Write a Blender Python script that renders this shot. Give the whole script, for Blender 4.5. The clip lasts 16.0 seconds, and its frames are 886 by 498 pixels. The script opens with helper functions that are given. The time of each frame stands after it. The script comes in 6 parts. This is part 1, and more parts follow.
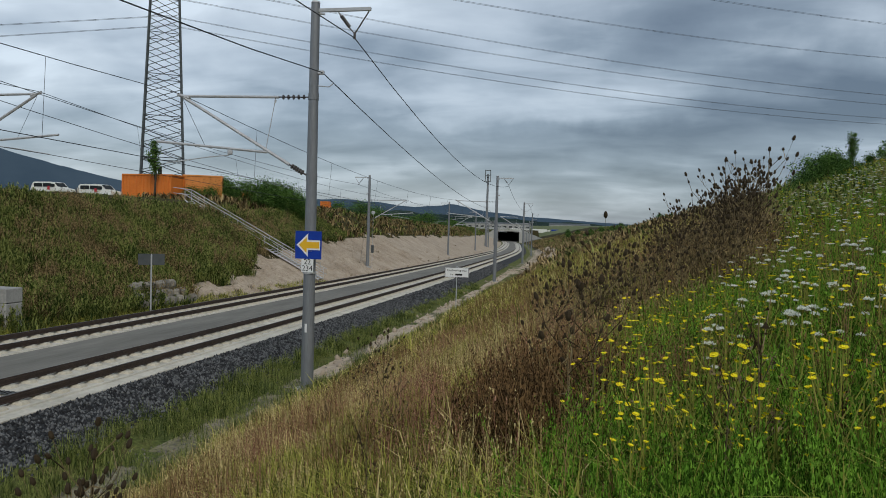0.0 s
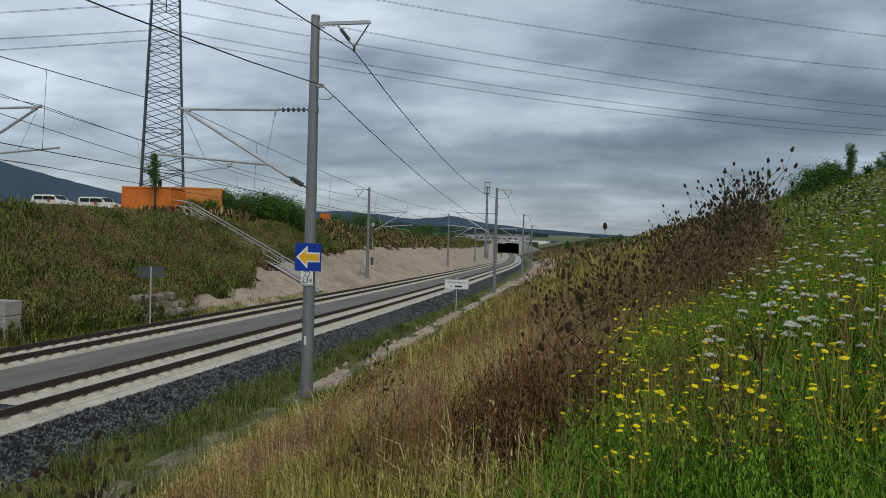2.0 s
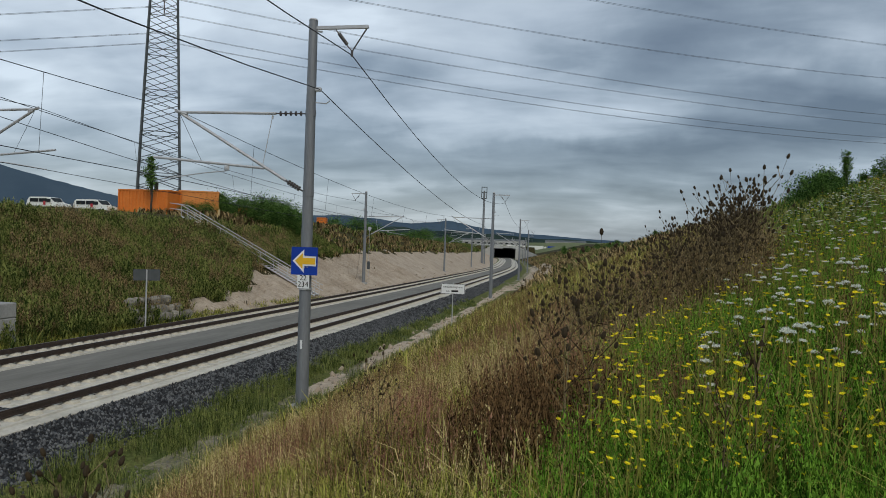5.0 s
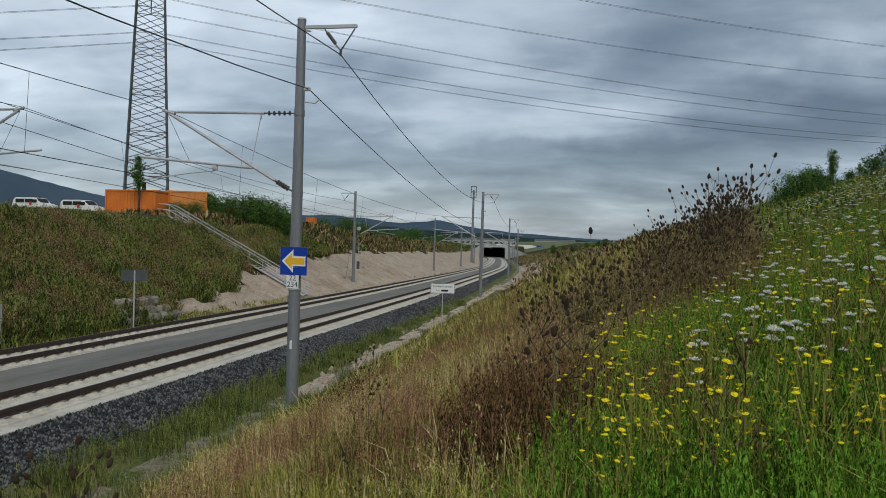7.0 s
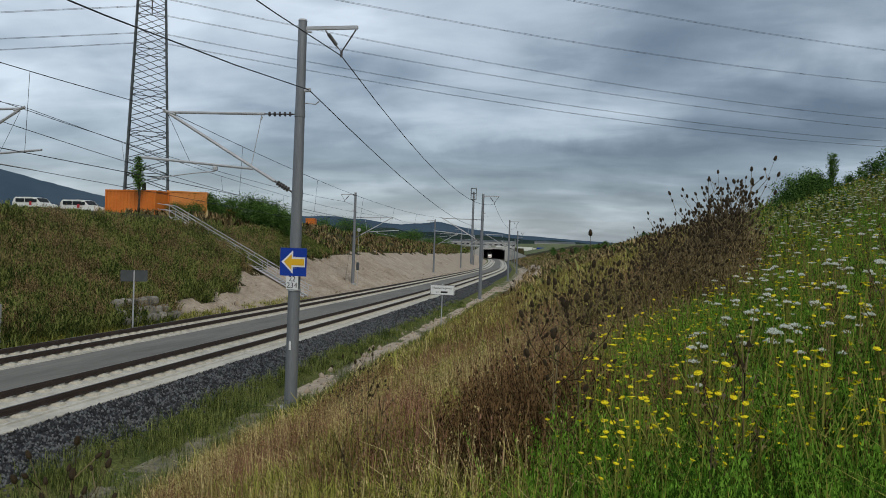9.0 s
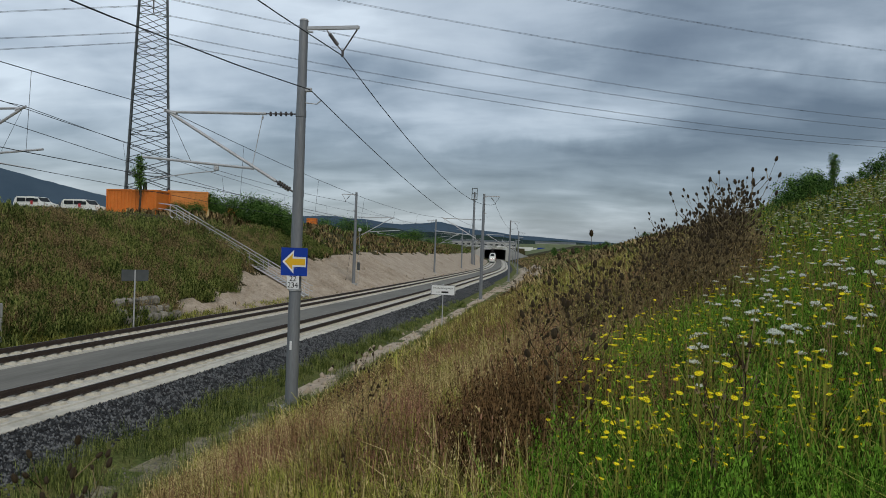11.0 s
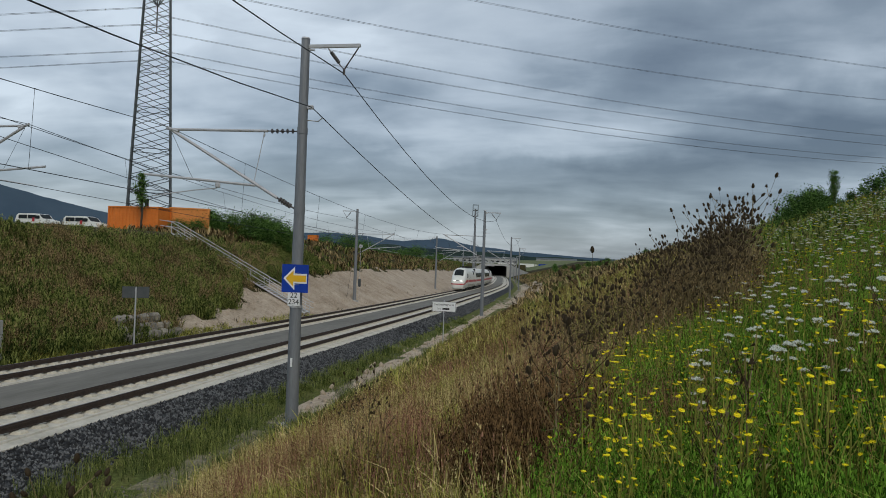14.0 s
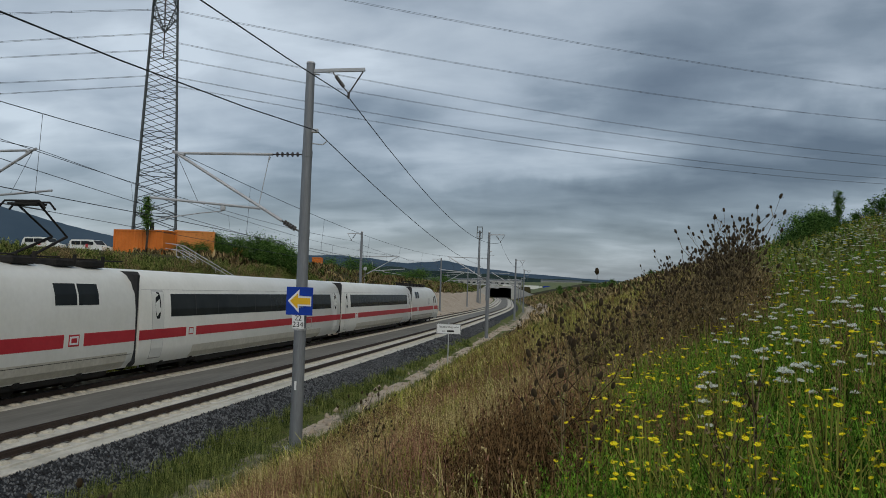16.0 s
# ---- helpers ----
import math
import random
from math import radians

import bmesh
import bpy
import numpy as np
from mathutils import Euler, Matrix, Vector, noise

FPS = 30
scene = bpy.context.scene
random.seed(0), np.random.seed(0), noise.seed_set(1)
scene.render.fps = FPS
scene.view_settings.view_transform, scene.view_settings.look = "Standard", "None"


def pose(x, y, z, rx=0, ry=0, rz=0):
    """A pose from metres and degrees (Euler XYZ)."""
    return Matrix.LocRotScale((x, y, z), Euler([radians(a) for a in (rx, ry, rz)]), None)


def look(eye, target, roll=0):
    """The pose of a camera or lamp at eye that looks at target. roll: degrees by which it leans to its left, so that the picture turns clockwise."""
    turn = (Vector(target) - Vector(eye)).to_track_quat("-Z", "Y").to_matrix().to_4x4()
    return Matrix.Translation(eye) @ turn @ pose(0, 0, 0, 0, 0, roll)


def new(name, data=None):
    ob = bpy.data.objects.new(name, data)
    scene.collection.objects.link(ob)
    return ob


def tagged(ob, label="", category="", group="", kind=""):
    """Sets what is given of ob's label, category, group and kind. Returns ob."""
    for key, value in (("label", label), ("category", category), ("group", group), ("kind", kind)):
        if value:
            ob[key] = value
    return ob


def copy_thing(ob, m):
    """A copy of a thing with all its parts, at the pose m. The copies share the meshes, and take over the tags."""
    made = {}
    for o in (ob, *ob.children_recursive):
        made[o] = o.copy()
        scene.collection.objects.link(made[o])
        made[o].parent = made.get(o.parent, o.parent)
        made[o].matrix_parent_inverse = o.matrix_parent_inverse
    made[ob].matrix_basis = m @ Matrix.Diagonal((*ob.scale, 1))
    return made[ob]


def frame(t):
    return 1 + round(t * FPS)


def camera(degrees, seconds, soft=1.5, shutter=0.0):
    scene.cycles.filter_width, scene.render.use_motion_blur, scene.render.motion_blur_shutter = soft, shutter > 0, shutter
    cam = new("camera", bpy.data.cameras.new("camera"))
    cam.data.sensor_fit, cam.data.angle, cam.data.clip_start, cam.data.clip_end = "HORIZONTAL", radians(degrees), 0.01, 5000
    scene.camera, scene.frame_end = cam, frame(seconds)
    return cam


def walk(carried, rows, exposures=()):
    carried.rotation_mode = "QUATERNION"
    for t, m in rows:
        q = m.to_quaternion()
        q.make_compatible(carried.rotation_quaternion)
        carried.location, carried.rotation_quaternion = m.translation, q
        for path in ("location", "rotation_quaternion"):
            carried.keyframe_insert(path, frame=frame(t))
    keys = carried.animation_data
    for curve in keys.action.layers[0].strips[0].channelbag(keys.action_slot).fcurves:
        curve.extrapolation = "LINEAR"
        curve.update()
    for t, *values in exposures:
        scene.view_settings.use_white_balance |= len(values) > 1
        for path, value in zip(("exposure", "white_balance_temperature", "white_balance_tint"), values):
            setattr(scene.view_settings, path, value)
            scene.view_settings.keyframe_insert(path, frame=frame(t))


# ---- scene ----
cam = camera(64.2, 16.0, soft=0.9)
EYE = (0.0, 0.0, 4.05)
# seconds, tilt, lean and turn in degrees: a camera held by hand on one spot
PATH = [
    (0, 88.044, -1.701, 11.558),
    (0.5, 87.803, -1.665, 11.584),
    (1, 88.068, -1.696, 11.535),
    (1.5, 88.672, -1.602, 11.497),
    (2, 89.005, -1.575, 11.527),
    (2.5, 89.270, -1.712, 11.536),
    (3, 89.348, -1.687, 11.537),
    (3.5, 89.351, -1.666, 11.539),
    (4, 89.375, -1.737, 11.538),
    (6.5, 89.383, -1.815, 10.570),
    (7, 89.373, -1.691, 10.410),
    (7.5, 89.352, -1.788, 10.345),
    (8, 89.357, -1.760, 10.367),
    (8.5, 89.454, -1.804, 10.384),
    (9, 89.502, -1.958, 10.392),
    (11.5, 89.508, -2.065, 10.463),
    (12, 89.631, -2.110, 10.459),
    (12.5, 89.873, -2.126, 10.486),
    (13, 90.132, -2.086, 10.501),
    (13.5, 90.482, -2.053, 10.536),
    (14, 90.842, -1.998, 10.538),
    (14.5, 91.327, -2.004, 10.570),
    (15, 91.776, -1.947, 10.611),
    (15.5, 92.173, -1.882, 10.635),
    (16, 92.622, -1.813, 10.898),
]

walk(cam, [(t, pose(*EYE, rx, ry, rz)) for t, rx, ry, rz in PATH], [(0, 0.06), (0.5, 0.13), (1.0, 0.09), (2.0, 0.0), (4.0, 0.03), (7.0, 0.05), (12, 0.0), (14, -0.05), (15, -0.10), (16, -0.17)])

# ---- sky and sun: a closed, layered cloud cover ----
SUN_EL, SUN_AZ = 42.0, 146.0
world = bpy.data.worlds.new("world")
scene.world = world
world.use_nodes = True
wt = world.node_tree
wt.nodes.clear()


def wnode(kind, **values):
    n = wt.nodes.new(kind)
    for k, v in values.items():
        n.inputs[k.replace("_", " ")].default_value = v
    return n


def wmath(op, a, b=None, c=None):
    n = wt.nodes.new("ShaderNodeMath")
    n.operation = op
    for i, v in enumerate((a, b, c)):
        if v is None:
            continue
        if isinstance(v, (int, float)):
            n.inputs[i].default_value = v
        else:
            wt.links.new(v, n.inputs[i])
    return n.outputs[0]


sky = wt.nodes.new("ShaderNodeTexSky")
sky.sky_type = "NISHITA"
sky.sun_disc = False
sky.sun_elevation, sky.sun_rotation = radians(SUN_EL), radians(SUN_AZ)
geo = wt.nodes.new("ShaderNodeTexCoord")
sep = wt.nodes.new("ShaderNodeSeparateXYZ")
wt.links.new(geo.outputs["Generated"], sep.inputs[0])
height = wmath("MAXIMUM", sep.outputs[2], 0.0)
lift = wmath("ADD", height, 0.2)
flat = wt.nodes.new("ShaderNodeCombineXYZ")
wt.links.new(wmath("DIVIDE", sep.outputs[0], lift), flat.inputs[0])
wt.links.new(wmath("DIVIDE", sep.outputs[1], lift), flat.inputs[1])
rot = wt.nodes.new("ShaderNodeMapping")
rot.inputs["Rotation"].default_value = (0, 0, radians(-8))
rot.inputs["Scale"].default_value = (0.75, 1.15, 1)
rot.inputs["Location"].default_value = (0.0, 0.0, 0.0)
wt.links.new(flat.outputs[0], rot.inputs[0])
n1 = wnode("ShaderNodeTexNoise", Scale=0.95, Detail=4.0, Roughness=0.46, Distortion=0.5)
n2 = wnode("ShaderNodeTexNoise", Scale=3.2, Detail=6.0, Roughness=0.5, Distortion=0.3)
wt.links.new(rot.outputs[0], n1.inputs["Vector"])
wt.links.new(rot.outputs[0], n2.inputs["Vector"])
mixn = wmath("ADD", wmath("MULTIPLY", n1.outputs[0], 0.66), wmath("MULTIPLY", n2.outputs[0], 0.34))
# the cover is thicker towards the east
mixn = wmath("SUBTRACT", mixn, wmath("MULTIPLY_ADD", sep.outputs[0], 0.19, 0.045))
# separate banks of cloud: bearing and height in degrees, half-widths, thicker (+) or thinner (-)
ndist = wnode("ShaderNodeTexNoise", Scale=6.0, Detail=5.0, Roughness=0.55)
wt.links.new(geo.outputs["Generated"], ndist.inputs["Vector"])


def wvec(op, a, b):
    n = wt.nodes.new("ShaderNodeVectorMath")
    n.operation = op
    for i, v in enumerate((a, b)):
        if isinstance(v, tuple):
            n.inputs[i].default_value = v
        else:
            wt.links.new(v, n.inputs[i])
    return n.outputs["Value" if op == "LENGTH" else "Vector"]


wavy = wvec("MULTIPLY", wvec("SUBTRACT", ndist.outputs["Color"], (0.5, 0.5, 0.5)), (0.34, 0.34, 0.14))
wavy = wvec("ADD", geo.outputs["Generated"], wavy)
for bearing, up, wide, tall, amount in ((8, 6.6, 22, 3.4, 0.09), (17, 9.8, 15, 3.0, 0.05), (6, 15.0, 10, 4.0, 0.06), (-9, 6.5, 16, 2.4, 0.06), (-30, 5.0, 24, 6.0, 0.16), (-18, 12.0, 12, 4.0, 0.04),
                                        (1, 9.4, 9, 1.7, -0.07), (-4, 18.5, 16, 5.0, -0.06), (17, 14.5, 11, 3.6, -0.10), (20, 22, 16, 6, -0.10), (2, 2.0, 22, 1.6, 0.03), (-38, 18, 16, 6, -0.05)):
    a, e = radians(bearing), radians(up)
    off = wvec("SUBTRACT", wavy, (math.sin(a) * math.cos(e), math.cos(a) * math.cos(e), math.sin(e)))
    off = wvec("MULTIPLY", off, (1 / radians(wide), 1.0, 1 / radians(tall)))
    fade = wt.nodes.new("ShaderNodeMapRange")
    fade.interpolation_type = "SMOOTHSTEP"
    for i, v in ((1, 0.0), (2, 1.35), (3, amount), (4, 0.0)):
        fade.inputs[i].default_value = v
    wt.links.new(wvec("LENGTH", off, (0.0, 0.0, 0.0)), fade.inputs[0])
    mixn = wmath("SUBTRACT", mixn, fade.outputs[0])
ramp = wt.nodes.new("ShaderNodeValToRGB")
els = ramp.color_ramp.elements
els[0].position, els[0].color = 0.26, (0.085, 0.115, 0.155, 1)
els[1].position, els[1].color = 0.635, (0.60, 0.68, 0.755, 1)
for p, c in ((0.40, (0.20, 0.25, 0.305)), (0.51, (0.37, 0.435, 0.505)), (0.58, (0.48, 0.55, 0.62))):
    e = els.new(p)
    e.color = (*c, 1)
wt.links.new(mixn, ramp.inputs[0])
# thin bright layer low over the horizon
low = wmath("POWER", wmath("SUBTRACT", 1.0, wmath("MINIMUM", height, 1.0)), 14.0)
hor = wt.nodes.new("ShaderNodeMix")
hor.data_type = "RGBA"
east = wmath("MINIMUM", wmath("MAXIMUM", wmath("MULTIPLY_ADD", sep.outputs[0], -1.9, 0.55), 0.0), 1.0)
wt.links.new(wmath("MULTIPLY", low, wmath("MULTIPLY", east, 0.62)), hor.inputs[0])
wt.links.new(ramp.outputs[0], hor.inputs[6])
hor.inputs[7].default_value = (0.295, 0.335, 0.37, 1)
bgc, bgs, add = wnode("ShaderNodeBackground", Strength=1.0), wnode("ShaderNodeBackground", Strength=0.02), wt.nodes.new("ShaderNodeAddShader")
wt.links.new(hor.outputs[2], bgc.inputs[0])
wt.links.new(sky.outputs[0], bgs.inputs[0])
wt.links.new(bgc.outputs[0], add.inputs[0])
wt.links.new(bgs.outputs[0], add.inputs[1])
wout = wt.nodes.new("ShaderNodeOutputWorld")
wt.links.new(add.outputs[0], wout.inputs[0])

sun = new("sun", bpy.data.lights.new("sun", "SUN"))
sun.data.energy, sun.data.angle, sun.data.color = 1.5, radians(30), (1.0, 0.93, 0.82)
sun.matrix_world = look((0, 0, 60), (-60 * math.sin(radians(SUN_AZ)) * math.cos(radians(SUN_EL)), -60 * math.cos(radians(SUN_AZ)) * math.cos(radians(SUN_EL)), 60 - 60 * math.sin(radians(SUN_EL))))


# ---- materials ----
def mat(name, stops, scale=4.0, rough=0.8, metal=0.0, bump=0.0, fine=0.0, spread=0.0, coords="Object", detail=5.0, stretch=(1, 1, 1), island=False, spec=0.35, trans=0.0):
    """Noise over colour stops; a second, finer grain (fine), value spread per object or per island, and bump."""
    m = bpy.data.materials.new(name)
    m.use_nodes = True
    nt = m.node_tree
    bs = nt.nodes["Principled BSDF"]
    bs.inputs["Roughness"].default_value, bs.inputs["Metallic"].default_value = rough, metal
    bs.inputs["Specular IOR Level"].default_value = spec
    tc, mp = nt.nodes.new("ShaderNodeTexCoord"), nt.nodes.new("ShaderNodeMapping")
    mp.inputs["Scale"].default_value = stretch
    nt.links.new(tc.outputs[coords], mp.inputs[0])
    nz = nt.nodes.new("ShaderNodeTexNoise")
    nz.inputs["Scale"].default_value, nz.inputs["Detail"].default_value, nz.inputs["Roughness"].default_value = scale, detail, 0.6
    nt.links.new(mp.outputs[0], nz.inputs["Vector"])
    rp = nt.nodes.new("ShaderNodeValToRGB")
    el = rp.color_ramp.elements
    n = len(stops)
    while len(el) < n:
        el.new(0.5)
    for i, c in enumerate(stops):
        el[i].position = 0.3 + 0.4 * i / max(1, n - 1)
        el[i].color = (*c, 1)
    src = nz.outputs["Fac"]
    if spread:
        rnd = nt.nodes.new("ShaderNodeNewGeometry" if island else "ShaderNodeObjectInfo").outputs["Random Per Island" if island else "Random"]
        ad = nt.nodes.new("ShaderNodeMath")
        ad.operation = "MULTIPLY_ADD"
        nt.links.new(rnd, ad.inputs[0])
        ad.inputs[1].default_value = spread
        sb = nt.nodes.new("ShaderNodeMath")
        sb.operation = "SUBTRACT"
        nt.links.new(src, sb.inputs[0])
        sb.inputs[1].default_value = spread / 2
        nt.links.new(sb.outputs[0], ad.inputs[2])
        src = ad.outputs[0]
    nt.links.new(src, rp.inputs[0])
    col = rp.outputs[0]
    if fine or bump:
        nf = nt.nodes.new("ShaderNodeTexNoise")
        nf.inputs["Scale"].default_value, nf.inputs["Detail"].default_value = scale * 9, 4.0
        nt.links.new(mp.outputs[0], nf.inputs["Vector"])
    if fine:
        hs, mr = nt.nodes.new("ShaderNodeHueSaturation"), nt.nodes.new("ShaderNodeMapRange")
        nt.links.new(nf.outputs["Fac"], mr.inputs[0])
        mr.inputs[1].default_value, mr.inputs[2].default_value = 0.3, 0.7
        mr.inputs[3].default_value, mr.inputs[4].default_value = 1 - fine, 1 + fine
        nt.links.new(mr.outputs[0], hs.inputs["Value"])
        nt.links.new(col, hs.inputs["Color"])
        col = hs.outputs[0]
    nt.links.new(col, bs.inputs["Base Color"])
    if bump:
        bp = nt.nodes.new("ShaderNodeBump")
        bp.inputs["Strength"].default_value, bp.inputs["Distance"].default_value = bump, 0.03
        nt.links.new(nf.outputs["Fac"], bp.inputs["Height"])
        nt.links.new(bp.outputs[0], bs.inputs["Normal"])
    if trans:
        tr, mx = nt.nodes.new("ShaderNodeBsdfTranslucent"), nt.nodes.new("ShaderNodeMixShader")
        nt.links.new(col, tr.inputs[0])
        mx.inputs[0].default_value = trans
        nt.links.new(bs.outputs[0], mx.inputs[1])
        nt.links.new(tr.outputs[0], mx.inputs[2])
        nt.links.new(mx.outputs[0], nt.nodes["Material Output"].inputs[0])
    return m


def glow(name, colour, strength):
    m = mat(name, [colour], rough=0.3)
    b = m.node_tree.nodes["Principled BSDF"]
    b.inputs["Emission Color"].default_value, b.inputs["Emission Strength"].default_value = (*colour, 1), strength
    return m


M_SOIL = mat("meadow_soil", [(0.028, 0.023, 0.011), (0.05, 0.042, 0.02), (0.036, 0.045, 0.014)], 0.8, 0.95, fine=0.4, bump=0.6, spec=0.08)
M_BANK = mat("bank_growth", [(0.035, 0.035, 0.013), (0.065, 0.056, 0.022), (0.045, 0.06, 0.018)], 0.35, 0.95, fine=0.45, bump=0.8, spec=0.08)
M_CHALK = mat("pale_cut_rubble", [(0.30, 0.24, 0.175), (0.40, 0.33, 0.25), (0.47, 0.395, 0.31)], 0.5, 0.95, fine=0.22, bump=0.8)
M_VERGE = mat("verge_grass", [(0.06, 0.085, 0.025), (0.10, 0.115, 0.035), (0.15, 0.14, 0.05)], 1.2, 0.95, fine=0.4, bump=0.6, spec=0.08)
M_PATH = mat("trodden_gravel_path", [(0.10, 0.10, 0.05), (0.20, 0.185, 0.12), (0.33, 0.30, 0.23)], 1.6, 0.95, fine=0.35, bump=0.6, spec=0.08)
M_BED = mat("dark_stone_bed", [(0.014, 0.016, 0.019), (0.034, 0.038, 0.043)], 9, 0.9, fine=0.5, bump=1.0)
M_STONE = mat("ballast_stone", [(0.014, 0.015, 0.017), (0.048, 0.052, 0.056), (0.14, 0.146, 0.15)], 3, 0.85, spread=0.6, island=True, fine=0.2)
M_SLAB = mat("pale_track_concrete", [(0.40, 0.38, 0.32), (0.52, 0.495, 0.425), (0.60, 0.575, 0.50)], 1.1, 0.85, fine=0.1, bump=0.15)
M_SEAT = mat("cream_rail_seat", [(0.42, 0.385, 0.30), (0.54, 0.50, 0.40)], 3, 0.85, fine=0.12, spread=0.25)
M_WALKWAY = mat("grey_walkway_concrete", [(0.125, 0.12, 0.105), (0.165, 0.16, 0.14), (0.20, 0.192, 0.17)], 0.7, 0.9, fine=0.12, bump=0.2, stretch=(1, 0.15, 1))
M_RAIL = mat("rusty_rail_steel", [(0.035, 0.026, 0.022), (0.06, 0.042, 0.033)], 5, 0.75, 0.2, fine=0.3)
M_RAILHEAD = mat("worn_rail_head", [(0.10, 0.09, 0.08), (0.17, 0.155, 0.145)], 6, 0.42, 0.7, stretch=(1, 0.1, 1))
M_GALV = mat("galvanised_steel", [(0.42, 0.43, 0.44), (0.54, 0.55, 0.56)], 3, 0.5, 0.3, fine=0.08)
M_MAST = mat("grey_mast_steel", [(0.17, 0.185, 0.20), (0.235, 0.25, 0.265)], 1.5, 0.6, 0.25, fine=0.1, stretch=(3, 3, 0.3))
M_DARKSTEEL = mat("dark_lattice_steel", [(0.085, 0.10, 0.105), (0.13, 0.145, 0.15)], 0.5, 0.7, 0.2, fine=0.15)
M_WIRE = mat("dull_wire", [(0.03, 0.034, 0.04), (0.05, 0.054, 0.06)], 2, 0.6, 0.4)
M_HVWIRE = mat("weathered_conductor", [(0.07, 0.08, 0.095), (0.10, 0.11, 0.125)], 0.2, 0.6, 0.2)
M_INSUL = mat("brown_grey_insulator", [(0.06, 0.055, 0.055), (0.10, 0.09, 0.09)], 6, 0.35)
M_CONCRETE = mat("grey_cast_concrete", [(0.27, 0.275, 0.265), (0.36, 0.36, 0.345), (0.42, 0.42, 0.40)], 1.2, 0.9, fine=0.12, bump=0.2)
M_ROCK = mat("limestone_block", [(0.14, 0.132, 0.11), (0.23, 0.215, 0.18), (0.33, 0.31, 0.26)], 2.5, 0.9, fine=0.2, spread=0.4, bump=0.4)
M_ORANGE = mat("orange_container_paint", [(0.62, 0.17, 0.025), (0.72, 0.215, 0.035)], 0.7, 0.6, fine=0.07)
M_ORANGE2 = mat("amber_container_paint", [(0.63, 0.24, 0.06), (0.70, 0.28, 0.07)], 0.7, 0.6, fine=0.07)
M_BLUE = mat("blue_sign_film", [(0.003, 0.035, 0.30), (0.004, 0.045, 0.36)], 2, 0.5)
M_YELLOW = mat("yellow_sign_film", [(0.75, 0.43, 0.02), (0.80, 0.48, 0.025)], 2, 0.5)
M_WHITE = mat("white_sign_film", [(0.72, 0.74, 0.74), (0.80, 0.81, 0.81)], 2, 0.55)
M_BLACK = mat("black_paint", [(0.012, 0.012, 0.013), (0.02, 0.02, 0.02)], 2, 0.5)
M_SIGNBACK = mat("grey_sign_back", [(0.06, 0.07, 0.072), (0.09, 0.10, 0.105)], 2, 0.6, 0.2)
M_TRAIN = mat("white_train_paint", [(0.69, 0.70, 0.65), (0.76, 0.77, 0.73)], 0.6, 0.32, fine=0.03, spec=0.5)
M_TRAINLOW = mat("dusty_skirt_paint", [(0.50, 0.48, 0.40), (0.62, 0.60, 0.52)], 0.9, 0.5, fine=0.1)
M_RED = mat("red_stripe_paint", [(0.43, 0.028, 0.042), (0.50, 0.042, 0.055)], 1.0, 0.4, fine=0.05)
M_TGLASS = mat("dark_window_glass", [(0.012, 0.016, 0.018), (0.03, 0.035, 0.036)], 0.4, 0.25, spec=0.12)
M_RUBBER = mat("black_gangway_rubber", [(0.018, 0.019, 0.02), (0.035, 0.036, 0.038)], 3, 0.8)
# grimy metal, taken near black to hold the shade under the train
M_UNDER = mat("grimy_underframe", [(0.008, 0.008, 0.008), (0.026, 0.023, 0.02)], 2, 0.85, fine=0.3)
M_SEAM = mat("grey_seam", [(0.22, 0.225, 0.22)], 2, 0.6)
M_HEADLIGHT = glow("headlight_glass", (1.0, 0.97, 0.9), 1.6)
# distance haze is mixed into the base colours of both hill materials
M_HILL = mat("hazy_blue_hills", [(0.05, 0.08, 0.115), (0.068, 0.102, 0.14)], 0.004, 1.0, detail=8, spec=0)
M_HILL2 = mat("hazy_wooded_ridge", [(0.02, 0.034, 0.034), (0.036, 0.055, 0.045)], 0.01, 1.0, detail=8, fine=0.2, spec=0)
M_FIELD = mat("far_field", [(0.07, 0.10, 0.04), (0.12, 0.14, 0.055), (0.09, 0.115, 0.05)], 0.02, 1.0, fine=0.25)
M_BARK = mat("bark", [(0.05, 0.04, 0.03), (0.09, 0.07, 0.05)], 6, 0.95, fine=0.3)
M_TUNNEL = mat("dark_tunnel_lining", [(0.05, 0.05, 0.05), (0.08, 0.08, 0.078)], 0.6, 0.95, fine=0.2)
M_PORTAL = mat("portal_concrete", [(0.34, 0.34, 0.32), (0.44, 0.44, 0.41)], 0.4, 0.9, fine=0.1)


def leafmat(name, a, b, c, trans=0.25):
    return mat(name, [tuple(0.7 * v for v in a), tuple(min(0.9, 1.12 * v) for v in b), tuple(min(0.92, 1.3 * v) for v in c)], 0.5, 0.8, spread=0.8, island=True, trans=trans * 0.7, spec=0.1)


V_GREEN = leafmat("fresh_grass", (0.045, 0.115, 0.011), (0.10, 0.235, 0.02), (0.21, 0.375, 0.045), 0.4)
V_STRAW = leafmat("dry_straw", (0.22, 0.165, 0.06), (0.42, 0.33, 0.13), (0.62, 0.52, 0.25), 0.35)
V_OLIVE = leafmat("olive_grass", (0.095, 0.115, 0.02), (0.22, 0.235, 0.045), (0.38, 0.37, 0.085), 0.35)
V_RUST = leafmat("rust_brown_stalks", (0.08, 0.048, 0.02), (0.165, 0.10, 0.043), (0.29, 0.19, 0.088), 0.2)
V_PINK = leafmat("faded_reddish_seed", (0.17, 0.075, 0.045), (0.29, 0.14, 0.09), (0.43, 0.25, 0.165), 0.2)
V_DARKB = leafmat("dead_brown_stem", (0.065, 0.048, 0.026), (0.125, 0.095, 0.05), (0.21, 0.165, 0.09), 0.05)
